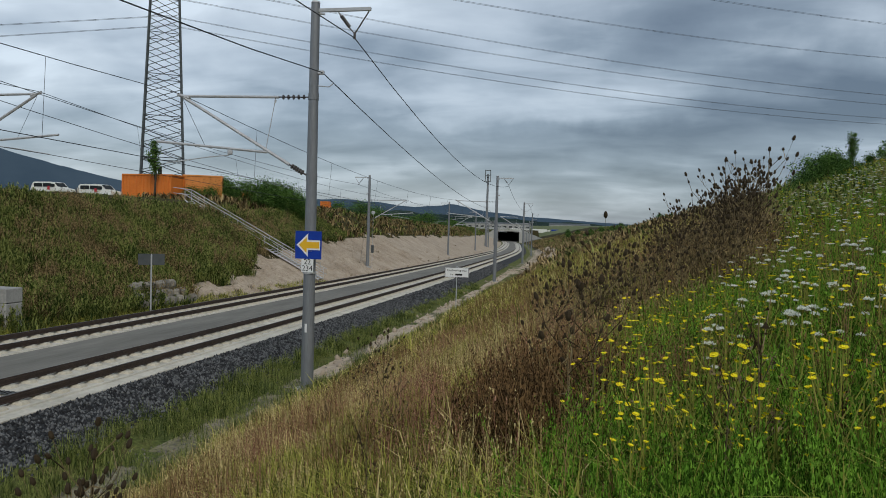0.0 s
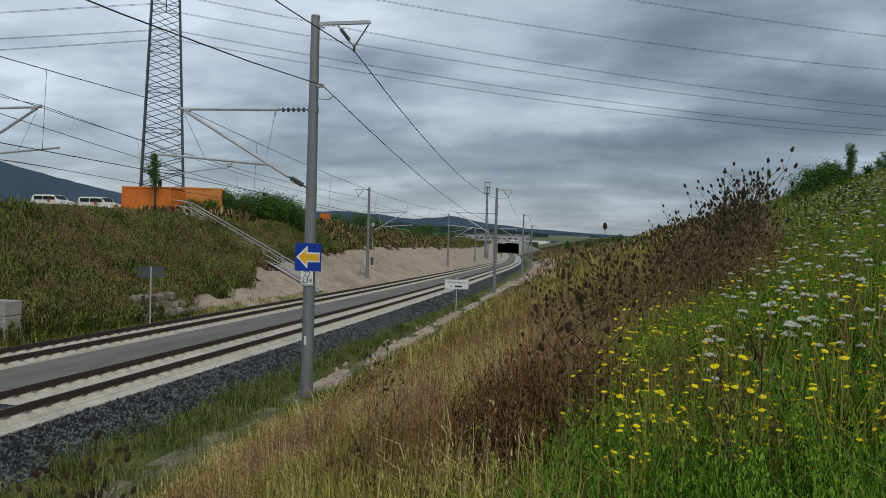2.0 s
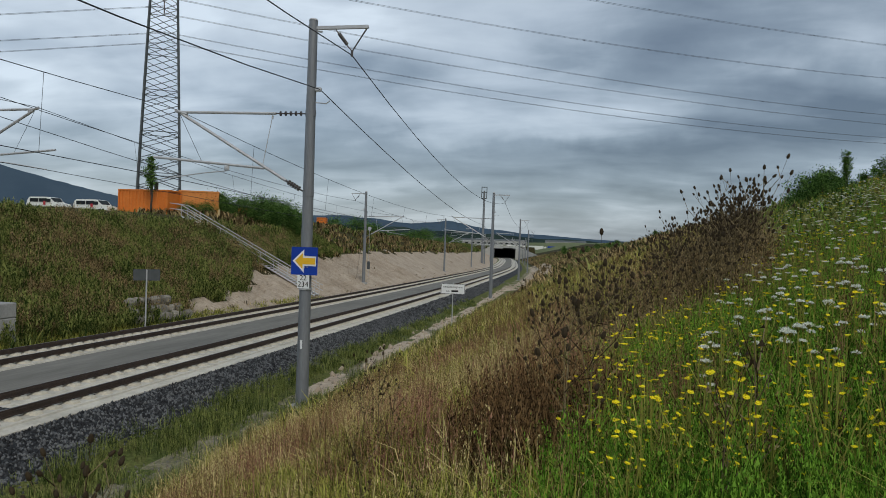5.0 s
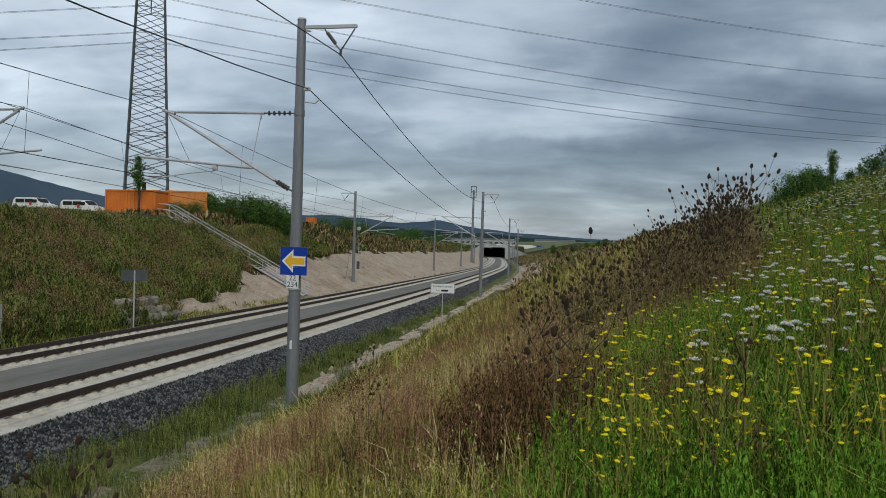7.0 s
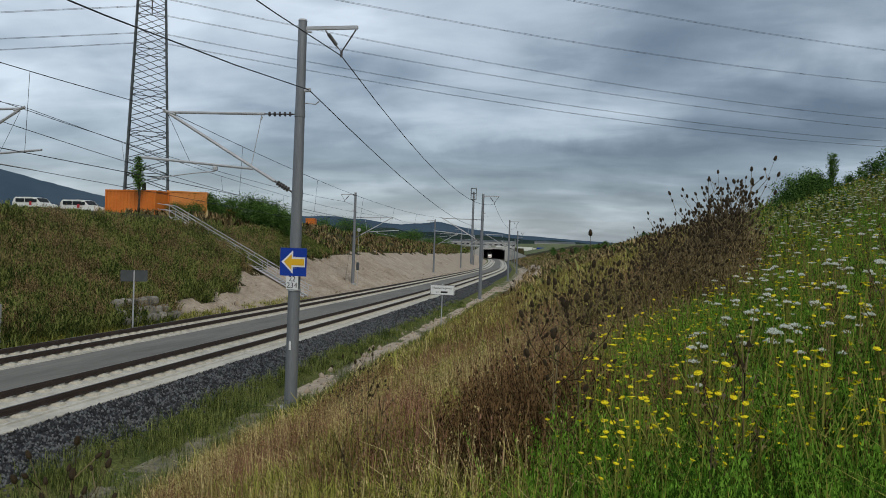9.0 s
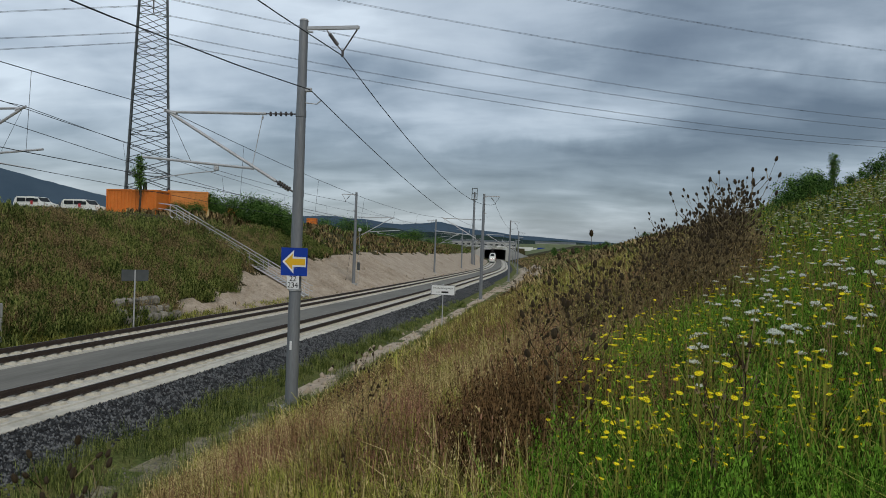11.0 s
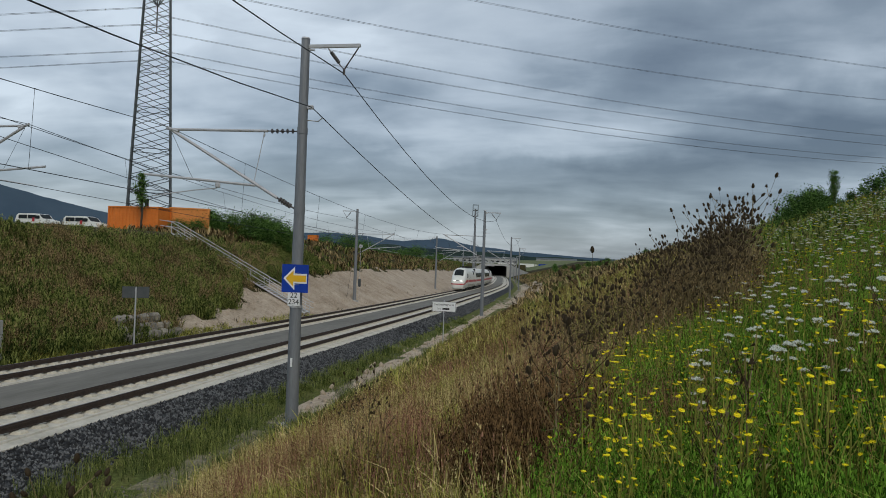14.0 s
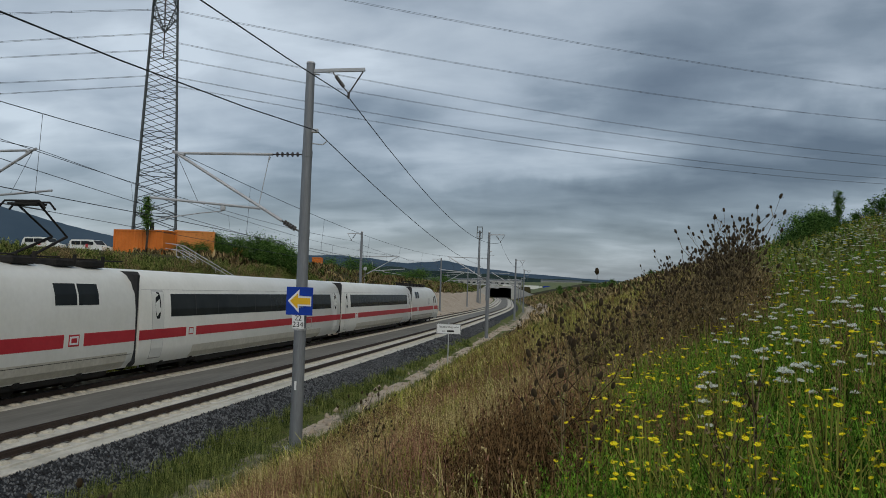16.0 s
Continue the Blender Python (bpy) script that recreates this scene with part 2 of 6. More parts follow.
V_TEASEL = leafmat("teasel_head_brown", (0.018, 0.014, 0.009), (0.036, 0.027, 0.017), (0.075, 0.056, 0.033), 0.0)
V_YELLOW = leafmat("yellow_petal", (0.85, 0.64, 0.01), (0.80, 0.66, 0.014), (0.70, 0.61, 0.025), 0.25)
V_WHITE = mat("white_umbel", [(0.82, 0.84, 0.74), (0.88, 0.89, 0.82)], 30, 0.8, trans=0.35, spec=0.1)
V_BUSH = leafmat("bush_leaf", (0.035, 0.085, 0.018), (0.07, 0.145, 0.03), (0.12, 0.22, 0.05), 0.35)
V_BANKG = leafmat("bank_green_tuft", (0.045, 0.08, 0.018), (0.115, 0.15, 0.036), (0.24, 0.265, 0.08), 0.4)
V_BANKB = leafmat("bank_brown_tuft", (0.075, 0.055, 0.026), (0.18, 0.135, 0.062), (0.35, 0.265, 0.13), 0.3)
V_THICK = leafmat("dark_withered_leaf", (0.04, 0.024, 0.011), (0.105, 0.062, 0.027), (0.22, 0.135, 0.06), 0.12)


# ---- mesh helpers ----
class Geo:
    """Collects vertices and faces of one mesh."""

    def __init__(self):
        self.v, self.f, self.m = [], [], []

    def add(self, verts, faces, mi=0):
        k = len(self.v)
        self.v += [tuple(p) for p in verts]
        self.f += [tuple(i + k for i in f) for f in faces]
        self.m += [mi] * len(faces)
        return self

    def box(self, c, size, m=None, bevel=0.0, mi=0):
        x, y, z = (s / 2 for s in size)
        if bevel:
            b = min(bevel, x * 0.9, y * 0.9, z * 0.9)
            ring = [(x - b, -y), (x, -y + b), (x, y - b), (x - b, y), (-x + b, y), (-x, y - b), (-x, -y + b), (-x + b, -y)]
            k = 1 - b / max(x, y)
            vs = [(p * k, q * k, -z) for p, q in ring] + [(p, q, -z + b) for p, q in ring] + [(p, q, z - b) for p, q in ring] + [(p * k, q * k, z) for p, q in ring]
            fs = [tuple(range(7, -1, -1)), tuple(range(24, 32))]
            for j in range(3):
                fs += [(8 * j + i, 8 * j + (i + 1) % 8, 8 * j + 8 + (i + 1) % 8, 8 * j + 8 + i) for i in range(8)]
        else:
            vs = [(i, j, k) for i in (-x, x) for j in (-y, y) for k in (-z, z)]
            fs = [(0, 1, 3, 2), (4, 6, 7, 5), (0, 4, 5, 1), (2, 3, 7, 6), (0, 2, 6, 4), (1, 5, 7, 3)]
        c = Vector(c)
        vs = [(m @ Vector(p) if m else Vector(p)) + c for p in vs]
        return self.add(vs, fs, mi)

    def tube(self, pts, r, n=8, cap=True, mi=0):
        """A round bar along points; r is one radius or one for each point."""
        pts = [Vector(p) for p in pts]
        rs = [r] * len(pts) if isinstance(r, (int, float)) else r
        vs = []
        for i, p in enumerate(pts):
            d = (pts[min(i + 1, len(pts) - 1)] - pts[max(i - 1, 0)]).normalized()
            a = Vector((0, 0, 1)) if abs(d.z) < 0.9 else Vector((1, 0, 0))
            u = d.cross(a).normalized()
            w = d.cross(u)
            vs += [p + (u * math.cos(2 * math.pi * j / n) + w * math.sin(2 * math.pi * j / n)) * rs[i] for j in range(n)]
        fs = [(i * n + j, i * n + (j + 1) % n, (i + 1) * n + (j + 1) % n, (i + 1) * n + j) for i in range(len(pts) - 1) for j in range(n)]
        if cap:
            fs += [tuple(range(n - 1, -1, -1)), tuple(range((len(pts) - 1) * n, len(pts) * n))]
        return self.add(vs, fs, mi)

    def loft(self, rings, close=True, mi=0):
        n = len(rings[0])
        fs = [(i * n + j, i * n + (j + 1) % n, (i + 1) * n + (j + 1) % n, (i + 1) * n + j) for i in range(len(rings) - 1) for j in range(n)]
        if close:
            fs += [tuple(range(n - 1, -1, -1)), tuple(range((len(rings) - 1) * n, len(rings) * n))]
        return self.add([p for r in rings for p in r], fs, mi)


def part(name, g, material, parent=None, label="", smooth=False):
    """One mesh object, under its thing or free."""
    me = bpy.data.meshes.new(name)
    me.from_pydata(g.v, [], g.f)
    for m in material if isinstance(material, (list, tuple)) else [material]:
        me.materials.append(m)
    if any(g.m):
        me.polygons.foreach_set("material_index", g.m)
    if smooth:
        me.polygons.foreach_set("use_smooth", [True] * len(g.f))
        me.set_sharp_from_angle(angle=radians(40))
    me.update()
    ob = new(name, me)
    if parent is not None:
        ob.parent = parent
    return tagged(ob, label)


def shared(name, me, parent, m):
    """One more piece on a mesh that others use too."""
    ob = new(name, me)
    ob.parent = parent
    ob.matrix_basis = m
    return ob


def thing(name, label, category, group="", at=None):
    ob = new(name)
    ob.empty_display_size = 0.2
    if at is not None:
        ob.matrix_basis = at
    return tagged(ob, label, category, group)


def text_part(name, words, size, m, material, parent):
    cu = bpy.data.curves.new(name, "FONT")
    cu.body, cu.size, cu.align_x, cu.align_y, cu.extrude = words, size, "CENTER", "CENTER", 0.002
    tmp = bpy.data.objects.new(name + "_tmp", cu)
    scene.collection.objects.link(tmp)
    me = bpy.data.meshes.new_from_object(tmp.evaluated_get(bpy.context.evaluated_depsgraph_get()))
    bpy.data.objects.remove(tmp)
    me.materials.clear()
    me.materials.append(material)
    ob = new(name, me)
    ob.parent, ob.matrix_basis = parent, m
    return ob


# ---- the line's course: curvature over the distance, and its fall ----
FAR = -5.474      # the far track's offset from the near one
_S = np.arange(-60.0, 1200.0, 1.0)
_K = np.interp(_S, [-60, 0, 60, 120, 200, 300, 500, 501], [0, 0.00018, 0.00053, 0.00002, 0.00065, 0.0, 0.0009, 0])
_TH = np.cumsum(_K)
_TH -= np.interp(0, _S, _TH)
_X = np.cumsum(-np.sin(_TH))
_Y = np.cumsum(np.cos(_TH))
_X -= np.interp(0, _S, _X)
_Y -= np.interp(0, _S, _Y)
_G = np.interp(_S, [-60, 200, 460, 1200], [-0.01424, -0.01424, -0.0035, -0.0035])
_Z = np.cumsum(_G)
_Z -= np.interp(0, _S, _Z)


def turn_at(s):
    return float(np.interp(s, _S, _TH))


def rail_z(s):
    return float(np.interp(s, _S, _Z))


def at(s, d, z=0.0):
    """A point by distance along the near track, offset to its right, and height over its rails."""
    th = turn_at(s)
    return Vector((-13.774 + float(np.interp(s, _S, _X)) + math.cos(th) * d, float(np.interp(s, _S, _Y)) + math.sin(th) * d, rail_z(s) + z))


def frame_at(s, d, z=0.0):
    """A pose there: y along the line, x to its right."""
    return Matrix.Translation(at(s, d, z)) @ Matrix.Rotation(turn_at(s), 4, "Z")


def along(g, profile, s0, s1, step, d0=0.0, closed=True, mi=0):
    """Sweep a profile of (offset, height) along the line."""
    n = max(1, round((s1 - s0) / step))
    g.loft([[at(s0 + (s1 - s0) * i / n, d0 + p, q) for p, q in profile] for i in range(n + 1)], closed, mi)
    return g


# ---- ground: one sheet, from cross-sections along the line ----
def smooth01(x):
    x = min(1.0, max(0.0, x))
    return x * x * (3 - 2 * x)


def bank_top(s):
    return float(np.interp(s, [-60, 0, 40, 62, 84, 105, 138, 228, 330, 460, 700], [5.4, 5.4, 5.55, 5.68, 6.25, 5.9, 4.7, 3.2, 2.6, 3.0, 3.0]))


def ground_abs(s, d):
    """The ground's height in the world."""
    base = rail_z(min(s, 460))
    if d < -8.3:
        foot = base - 0.62
        top = bank_top(s)
        run = max(7.0, (top - foot) * 2.05)
        k = (-8.3 - d) / run
        z = foot + (top - foot) * (k if k < 1 else 1)
        if k < 0.12:
            z = foot + (top - foot) * k * k / 0.24
        elif k < 1:
            z = foot + (top - foot) * (k - 0.06) / 0.94
        if k >= 1:
            z = top + 0.006 * min(60, (k - 1) * run)
        z += 0.25 * noise.noise(Vector((s * 0.11, d * 0.17, 3.1))) * smooth01(k * 4)
    elif d < 1.55:
        z = base - 0.62
    elif d < 4.3:
        z = base - 0.33 - 0.69 * ((d - 1.55) / 2.75) ** 0.9
    elif d < 6.4:
        z = base - 1.02 + 0.10 * smooth01((d - 4.3) / 2.1)
    else:
        crest = 13.77 + 13.0
        w = smooth01((s - 60) / 260)
        e = min(d, crest) - 6.4
        up = 0.45 * min(e, 7.37) + (0.385 - 0.06 * w) * max(0.0, e - 7.37)
        up = up * (1 - 0.30 * w)
        z = base - 0.92 + up + 0.22 * (max(0.0, d - crest) if d < 60 else 60 - crest)
        z += 0.14 * noise.noise(Vector((s * 0.25, d * 0.3, 7.7))) * smooth01((d - 6.4) / 2)
    hide = smooth01((s - 459) / 6)
    if hide and -22 < d < 17:                    # cover over the tunnel
        z = z + hide * (max(z, rail_z(460) + 7.3) - z)
    return z


def ground_z(s, d):
    return ground_abs(s, d) - rail_z(s)


def ground_at(s, d, z=0.0):
    p = at(s, d)
    p.z = ground_abs(s, d) + z
    return p


def chalk_edge(s):
    """Height over the slope's foot up to which the cut is bare."""
    return float(np.interp(s, [36, 40, 48, 58, 66, 80, 103, 143, 300, 420], [0, 0.25, 1.0, 2.2, 2.7, 3.3, 4.1, 4.4, 4.6, 4.6]))


def bare(s, d):
    """Pale bare patches along the foot of the near slope."""
    n = noise.noise(Vector((s * 0.22, d * 0.7, 5)))
    if 22 < s < 110 and abs(d - 4.75) < 0.75:
        return n > -0.12
    return 95 < s < 270 and 5.5 < d < 12.0 and n > -0.15


SROWS = sorted({*np.arange(-60, 100, 1.0), *np.arange(100, 250, 2.5), *np.arange(250, 455, 5.0), *np.arange(455, 470, 1.0), *np.arange(470, 1000, 20.0)})
DCOLS = [-900, -500, -300, -180, -120, -85, -64, -50, -42, -37, -33, -30, -28, -26, -24.5, *np.arange(-23, -8.4, 0.7), -8.3, -7.6, -3, 0, 1.5, 1.56, 2.0, 2.5, 3.1, 3.7, 4.3, *np.arange(4.8, 34, 0.6), 36, 40, 46, 55, 70, 90, 120, 200, 400, 900]
g = Geo()
grid = [[ground_at(s, d) for d in DCOLS] for s in SROWS]
nd = len(DCOLS)
faces, idx = [], []
for i in range(len(SROWS) - 1):
    for j in range(nd - 1):
        s, d = (SROWS[i] + SROWS[i + 1]) / 2, (DCOLS[j] + DCOLS[j + 1]) / 2
        if 459.9 < s < 466 and -9.8 < d < 4.3:      # the portal's mouth
            continue
        wob = noise.noise(Vector((s * 0.35, d * 0.5, 0))) * 0.8
        hz = ground_abs(s, d) - rail_z(min(s, 460)) + 0.62
        m = 0
        if d < -8.3:
            m = 1
            if 36 < s < 458 and hz < chalk_edge(s) + wob and d > -30:
                m = 2
        elif d < -7.4:
            m = 3
        elif d < 3.15 + wob * 0.35:
            m = 5
        elif d < 6.6:
            m = 4 if abs(d - 4.95 - 0.7 * wob) < 0.7 and noise.noise(Vector((s * 0.5, d, 8))) > -0.15 else 3
        if abs(d) > 60 or s > 480:
            m = 6
        if bare(s, d):
            m = 2
        faces.append((i * nd + j, i * nd + j + 1, (i + 1) * nd + j + 1, (i + 1) * nd + j))
        idx.append(m)
g.add([p for r in grid for p in r], faces)
g.m = idx
ground = tagged(part("ground", g, [M_SOIL, M_BANK, M_CHALK, M_VERGE, M_PATH, M_BED, M_FIELD], smooth=True), "railway cutting with grassy banks and a pale bare cut", "ground", kind="structure")
# the plain beyond, to the horizon
g = Geo()
ring = [[(rr * math.sin(a), rr * math.cos(a), zz) for a in [2 * math.pi * k / 64 for k in range(64)]] for rr, zz in ((420, -14), (900, -16), (2000, -22), (4800, -30))]
g.loft(ring, close=False)
tagged(part("ground", g, M_FIELD), "far green fields reaching the horizon", "ground", kind="structure")

# ---- hills on the horizon ----
def ridge(name, a0, a1, dist, top, seed, material, label, rough=0.25, n=140):
    """A wooded ridge between two bearings (degrees from the line's direction); top gives its height by bearing."""
    g = Geo()
    rings = []
    for j, (k, dd) in enumerate(((0, -0.12), (0.45, -0.05), (0.85, -0.015), (1, 0), (0.6, 0.05), (0, 0.12))):
        r = []
        for i in range(n):
            a = a0 + (a1 - a0) * i / (n - 1)
            x = math.radians(a)
            hgt = np.interp(a, [q[0] for q in top], [q[1] for q in top])
            hgt *= 1 + rough * 0.3 * noise.fractal(Vector((a * 0.35, seed, j * 0.3)), 1.0, 2.0, 5)
            rr = dist * (1 + dd)
            r.append((rr * math.sin(x), rr * math.cos(x), -40 + (hgt + 40) * k))
        rings.append(r)
    fs = [(j * n + i, j * n + i + 1, (j + 1) * n + i + 1, (j + 1) * n + i) for j in range(len(rings) - 1) for i in range(n - 1)]
    g.add([p for r in rings for p in r], fs)
    return tagged(part(name, g, material, smooth=True), label, "hills", kind="structure")


# the blue of mountain and ridge is haze painted into M_HILL
ridge("backdrop_mountain", -75, -24, 4200, ((-75, 420), (-47, 390), (-44, 330), (-40, 255), (-36, 190), (-32, 120), (-27, 70), (-24, 20)), 2.0, M_HILL, "wooded mountain on the horizon, tinted blue for haze", 0.12)
ridge("backdrop_ridge", -30, 8, 3600, ((-30, 90), (-24, 118), (-18, 116), (-14, 92), (-11, 108), (-8, 78), (-5, 60), (0, 40), (8, 25)), 5.0, M_HILL, "ridge on the horizon, tinted blue for haze", 0.3)
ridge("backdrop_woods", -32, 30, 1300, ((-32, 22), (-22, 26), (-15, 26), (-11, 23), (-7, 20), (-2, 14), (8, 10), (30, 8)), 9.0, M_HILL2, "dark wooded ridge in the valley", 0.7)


# ---- tracks ----
RAIL = [(-0.075, -0.17), (0.075, -0.17), (0.075, -0.155), (0.05, -0.14), (0.05, -0.05), (0.036, -0.035), (0.036, -0.006), (0.026, 0.0), (-0.026, 0.0), (-0.036, -0.006), (-0.036, -0.035), (-0.05, -0.05), (-0.05, -0.14), (-0.075, -0.155)]


def rail(d):
    r = thing("rail", "brown rusty running rail with a worn bright head", "rail", "rails of the line")
    g = along(Geo(), RAIL, -40, 700, 2.5, d)
    part("web_and_foot", g, M_RAIL, r)
    part("running_surface", along(Geo(), [(-0.024, 0.0005), (0.024, 0.0005), (0.022, 0.004), (-0.022, 0.004)], -40, 700, 2.5, d), M_RAILHEAD, r)
    return r


for d in (-0.7535, 0.7535, FAR - 0.7535, FAR + 0.7535):
    rail(d)

for d in (0.0, FAR):
    slab = thing("track_slab", "pale concrete slab track bed with cream rail seats", "track bed", "slab tracks")
    edge = -1.05 if d == 0.0 else -1.95
    body = along(Geo(), [(edge, -0.6), (1.55, -0.6), (1.55, -0.31), (1.5, -0.29), (1.22, -0.275), (1.2, -0.235), (0.3, -0.235), (0.25, -0.27), (-0.25, -0.27), (-0.3, -0.235), (-1.0, -0.235), (-1.02, -0.27), (edge, -0.28)], -40, 700, 2.5, d)
    part("concrete_bed", body, M_SLAB, slab)

walkway = tagged(part("walkway", along(Geo(), [(-3.915, -0.6), (-1.06, -0.6), (-1.06, -0.17), (-1.1, -0.16), (-3.87, -0.19), (-3.915, -0.20)], -40, 700, 2.5), M_WALKWAY), "grey concrete walkway between the two tracks", "walkway", kind="structure")


# ---- overhead line masts ----
def mast(s, d, side, lift=0.0):
    """side -1: it carries the arm to its left (near track), 1: to its right (far track)."""
    base = ground_z(s, d) - lift
    top = 10.75
    ob = thing("catenary_mast", "round grey steel catenary mast with tubular cantilever arm", "mast", "masts of the overhead line", frame_at(s, d, lift))
    q = side
    part("pole", Geo().tube([(0, 0, base - 0.3), (0, 0, base + 5), (0, 0, top - 0.35), (0, 0, top)], [0.20, 0.175, 0.135, 0.13], 16), M_MAST, ob, smooth=True)
    part("pole_cap", Geo().tube([(0, 0, top), (0, 0, top + 0.05)], [0.145, 0.12], 16), M_GALV, ob)
    part("footing", Geo().tube([(0, 0, base - 0.4), (0, 0, base + 0.06)], 0.42, 16), M_CONCRETE, ob, "low round concrete footing")
    tip = q * 4.45
    part("top_tube", Geo().tube([(q * 1.15, 0, 7.88), (tip, 0, 7.93)], 0.045, 8).tube([(q * 4.2, 0, 7.86), (q * 4.62, 0, 7.98)], 0.055, 8), M_GALV, ob, smooth=True)
    gi = Geo().tube([(q * 0.14, 0, 7.87), (q * 1.2, 0, 7.88)], 0.022, 6)
    for k in range(5):
        gi.tube([(q * (0.3 + k * 0.17), 0, 7.875), (q * (0.33 + k * 0.17), 0, 7.875)], 0.075, 10)
    part("arm_insulator", gi, M_INSUL, ob, "ribbed grey arm insulator")
    part("diagonal_tube", Geo().tube([(q * 0.75, 0, 5.78), (q * 4.4, 0, 7.88)], 0.05, 8), M_GALV, ob, smooth=True)
    gi = Geo().tube([(q * 0.1, 0, 5.42), (q * 0.78, 0, 5.80)], 0.03, 6)
    for k in range(5):
        f = 0.3 + 0.12 * k
        gi.tube([(q * (0.1 + 0.68 * f), 0, 5.42 + 0.38 * f), (q * (0.13 + 0.68 * f), 0, 5.437 + 0.38 * f)], 0.085, 10)
    part("strut_insulator", gi, M_INSUL, ob, "ribbed grey strut insulator")
    part("registration_tube", Geo().tube([(q * 1.5, 0, 6.16), (q * 5.35, 0, 6.48)], 0.042, 8), M_GALV, ob, smooth=True)
    part("hanger_rod", Geo().tube([(q * 1.25, 0, 7.86), (q * 1.55, 0, 6.25)], 0.012, 5).tube([(q * 1.25, 0, 7.80), (q * 1.27, 0, 7.70)], 0.03, 6), M_GALV, ob)
    part("stay_wire", Geo().tube([(q * 4.45, 0, 7.85), (q * 3.65, 0, 6.36)], 0.008, 4), M_WIRE, ob)
    part("steady_arm", Geo().tube([(q * 2.75, 0, 6.27), (q * 2.8, 0, 6.06), (q * 3.6, 0, 5.98), (q * 5.0, 0, 5.78)], 0.018, 6).box((q * 2.77, 0, 6.15), (0.16, 0.1, 0.16), bevel=0.03), M_GALV, ob)
    part("clamp", Geo().tube([(0, 0, 7.78), (0, 0, 7.98)], 0.165, 14), M_MAST, ob)
    part("clamp", Geo().tube([(0, 0, 5.30), (0, 0, 5.52)], 0.175, 14), M_MAST, ob)
    # outrigger with the V of insulators on the side away from the track
    ga = Geo().box((-q * 0.86, 0, 10.52), (1.85, 0.09, 0.10), bevel=0.015).tube([(q * 0.12, 0, 10.45), (-q * 0.3, 0, 10.40)], 0.03, 6)
    part("outrigger", ga, M_GALV, ob)
    gv = Geo().tube([(-q * 0.75, 0, 10.45), (-q * 0.98, 0, 10.12), (-q * 1.28, 0, 9.78)], 0.02, 6).tube([(-q * 1.72, 0, 10.45), (-q * 1.28, 0, 9.78)], 0.022, 6)
    for k in range(7):
        f = 0.18 + 0.075 * k
        x, z = -q * (0.75 + 0.53 * f), 10.45 - 0.67 * f
        gv.tube([(x, 0, z), (x - q * 0.02, 0, z - 0.026)], 0.06, 8)
    gv.tube([(-q * 1.28, 0, 9.82), (-q * 1.28, 0, 9.62)], 0.04, 6)
    part("v_insulator", gv, M_INSUL, ob, "brown-grey V-shaped insulator pair")
    part("wire_bracket", Geo().tube([(-q * 0.12, 0, 8.22), (-q * 0.5, 0, 8.18), (-q * 0.62, 0, 8.28)], 0.018, 6), M_GALV, ob)
    part("wire_clamp", Geo().box((-q * 0.22, 0, 8.62), (0.22, 0.1, 0.12), bevel=0.02), M_GALV, ob)
    return ob


NEAR_S = [20.7, 78.0, 136, 194, 252, 310, 368, 426]
LEFT_S = [22.0, 80.3, 141.0, 192.5, 252, 310, 368, 426]
DN, DL = 5.38, FAR - 5.0


def lift_at(s, q):
    """The first masts stand on a little higher ground."""
    return float(np.interp(s, [0, 21, 60], [0.5, 0.3, 0] if q < 0 else [0.95, 0.7, 0]))


def mast_d(s, q):
    if q < 0:
        return DN - (0.0 if s < 50 else 0.55)
    return DL + (0.42 if s < 50 else 0.0)


for s in NEAR_S:
    mast(s, mast_d(s, -1), -1, lift_at(s, -1))
for s in LEFT_S:
    mast(s, mast_d(s, 1), 1, lift_at(s, 1))


def wire(name, pts, sag, r, label, material, group):
    """A hung wire through support points, with the given sag in each bay."""
    g = Geo()
    path = []
    for i, (a, b) in enumerate(zip(pts, pts[1:])):
        n = 12
        low = sag[min(i, len(sag) - 1)] if isinstance(sag, tuple) else sag
        for k in range(n):
            f = k / n
            p = a.lerp(b, f)
            p.z -= 4 * low * f * (1 - f)
            path.append(p)
    path.append(pts[-1])
    g.tube(path, r, 5)
    return tagged(part(name, g, material), label, "wire", group)


def stagger(i):
    return 0.3 if i % 2 else -0.3


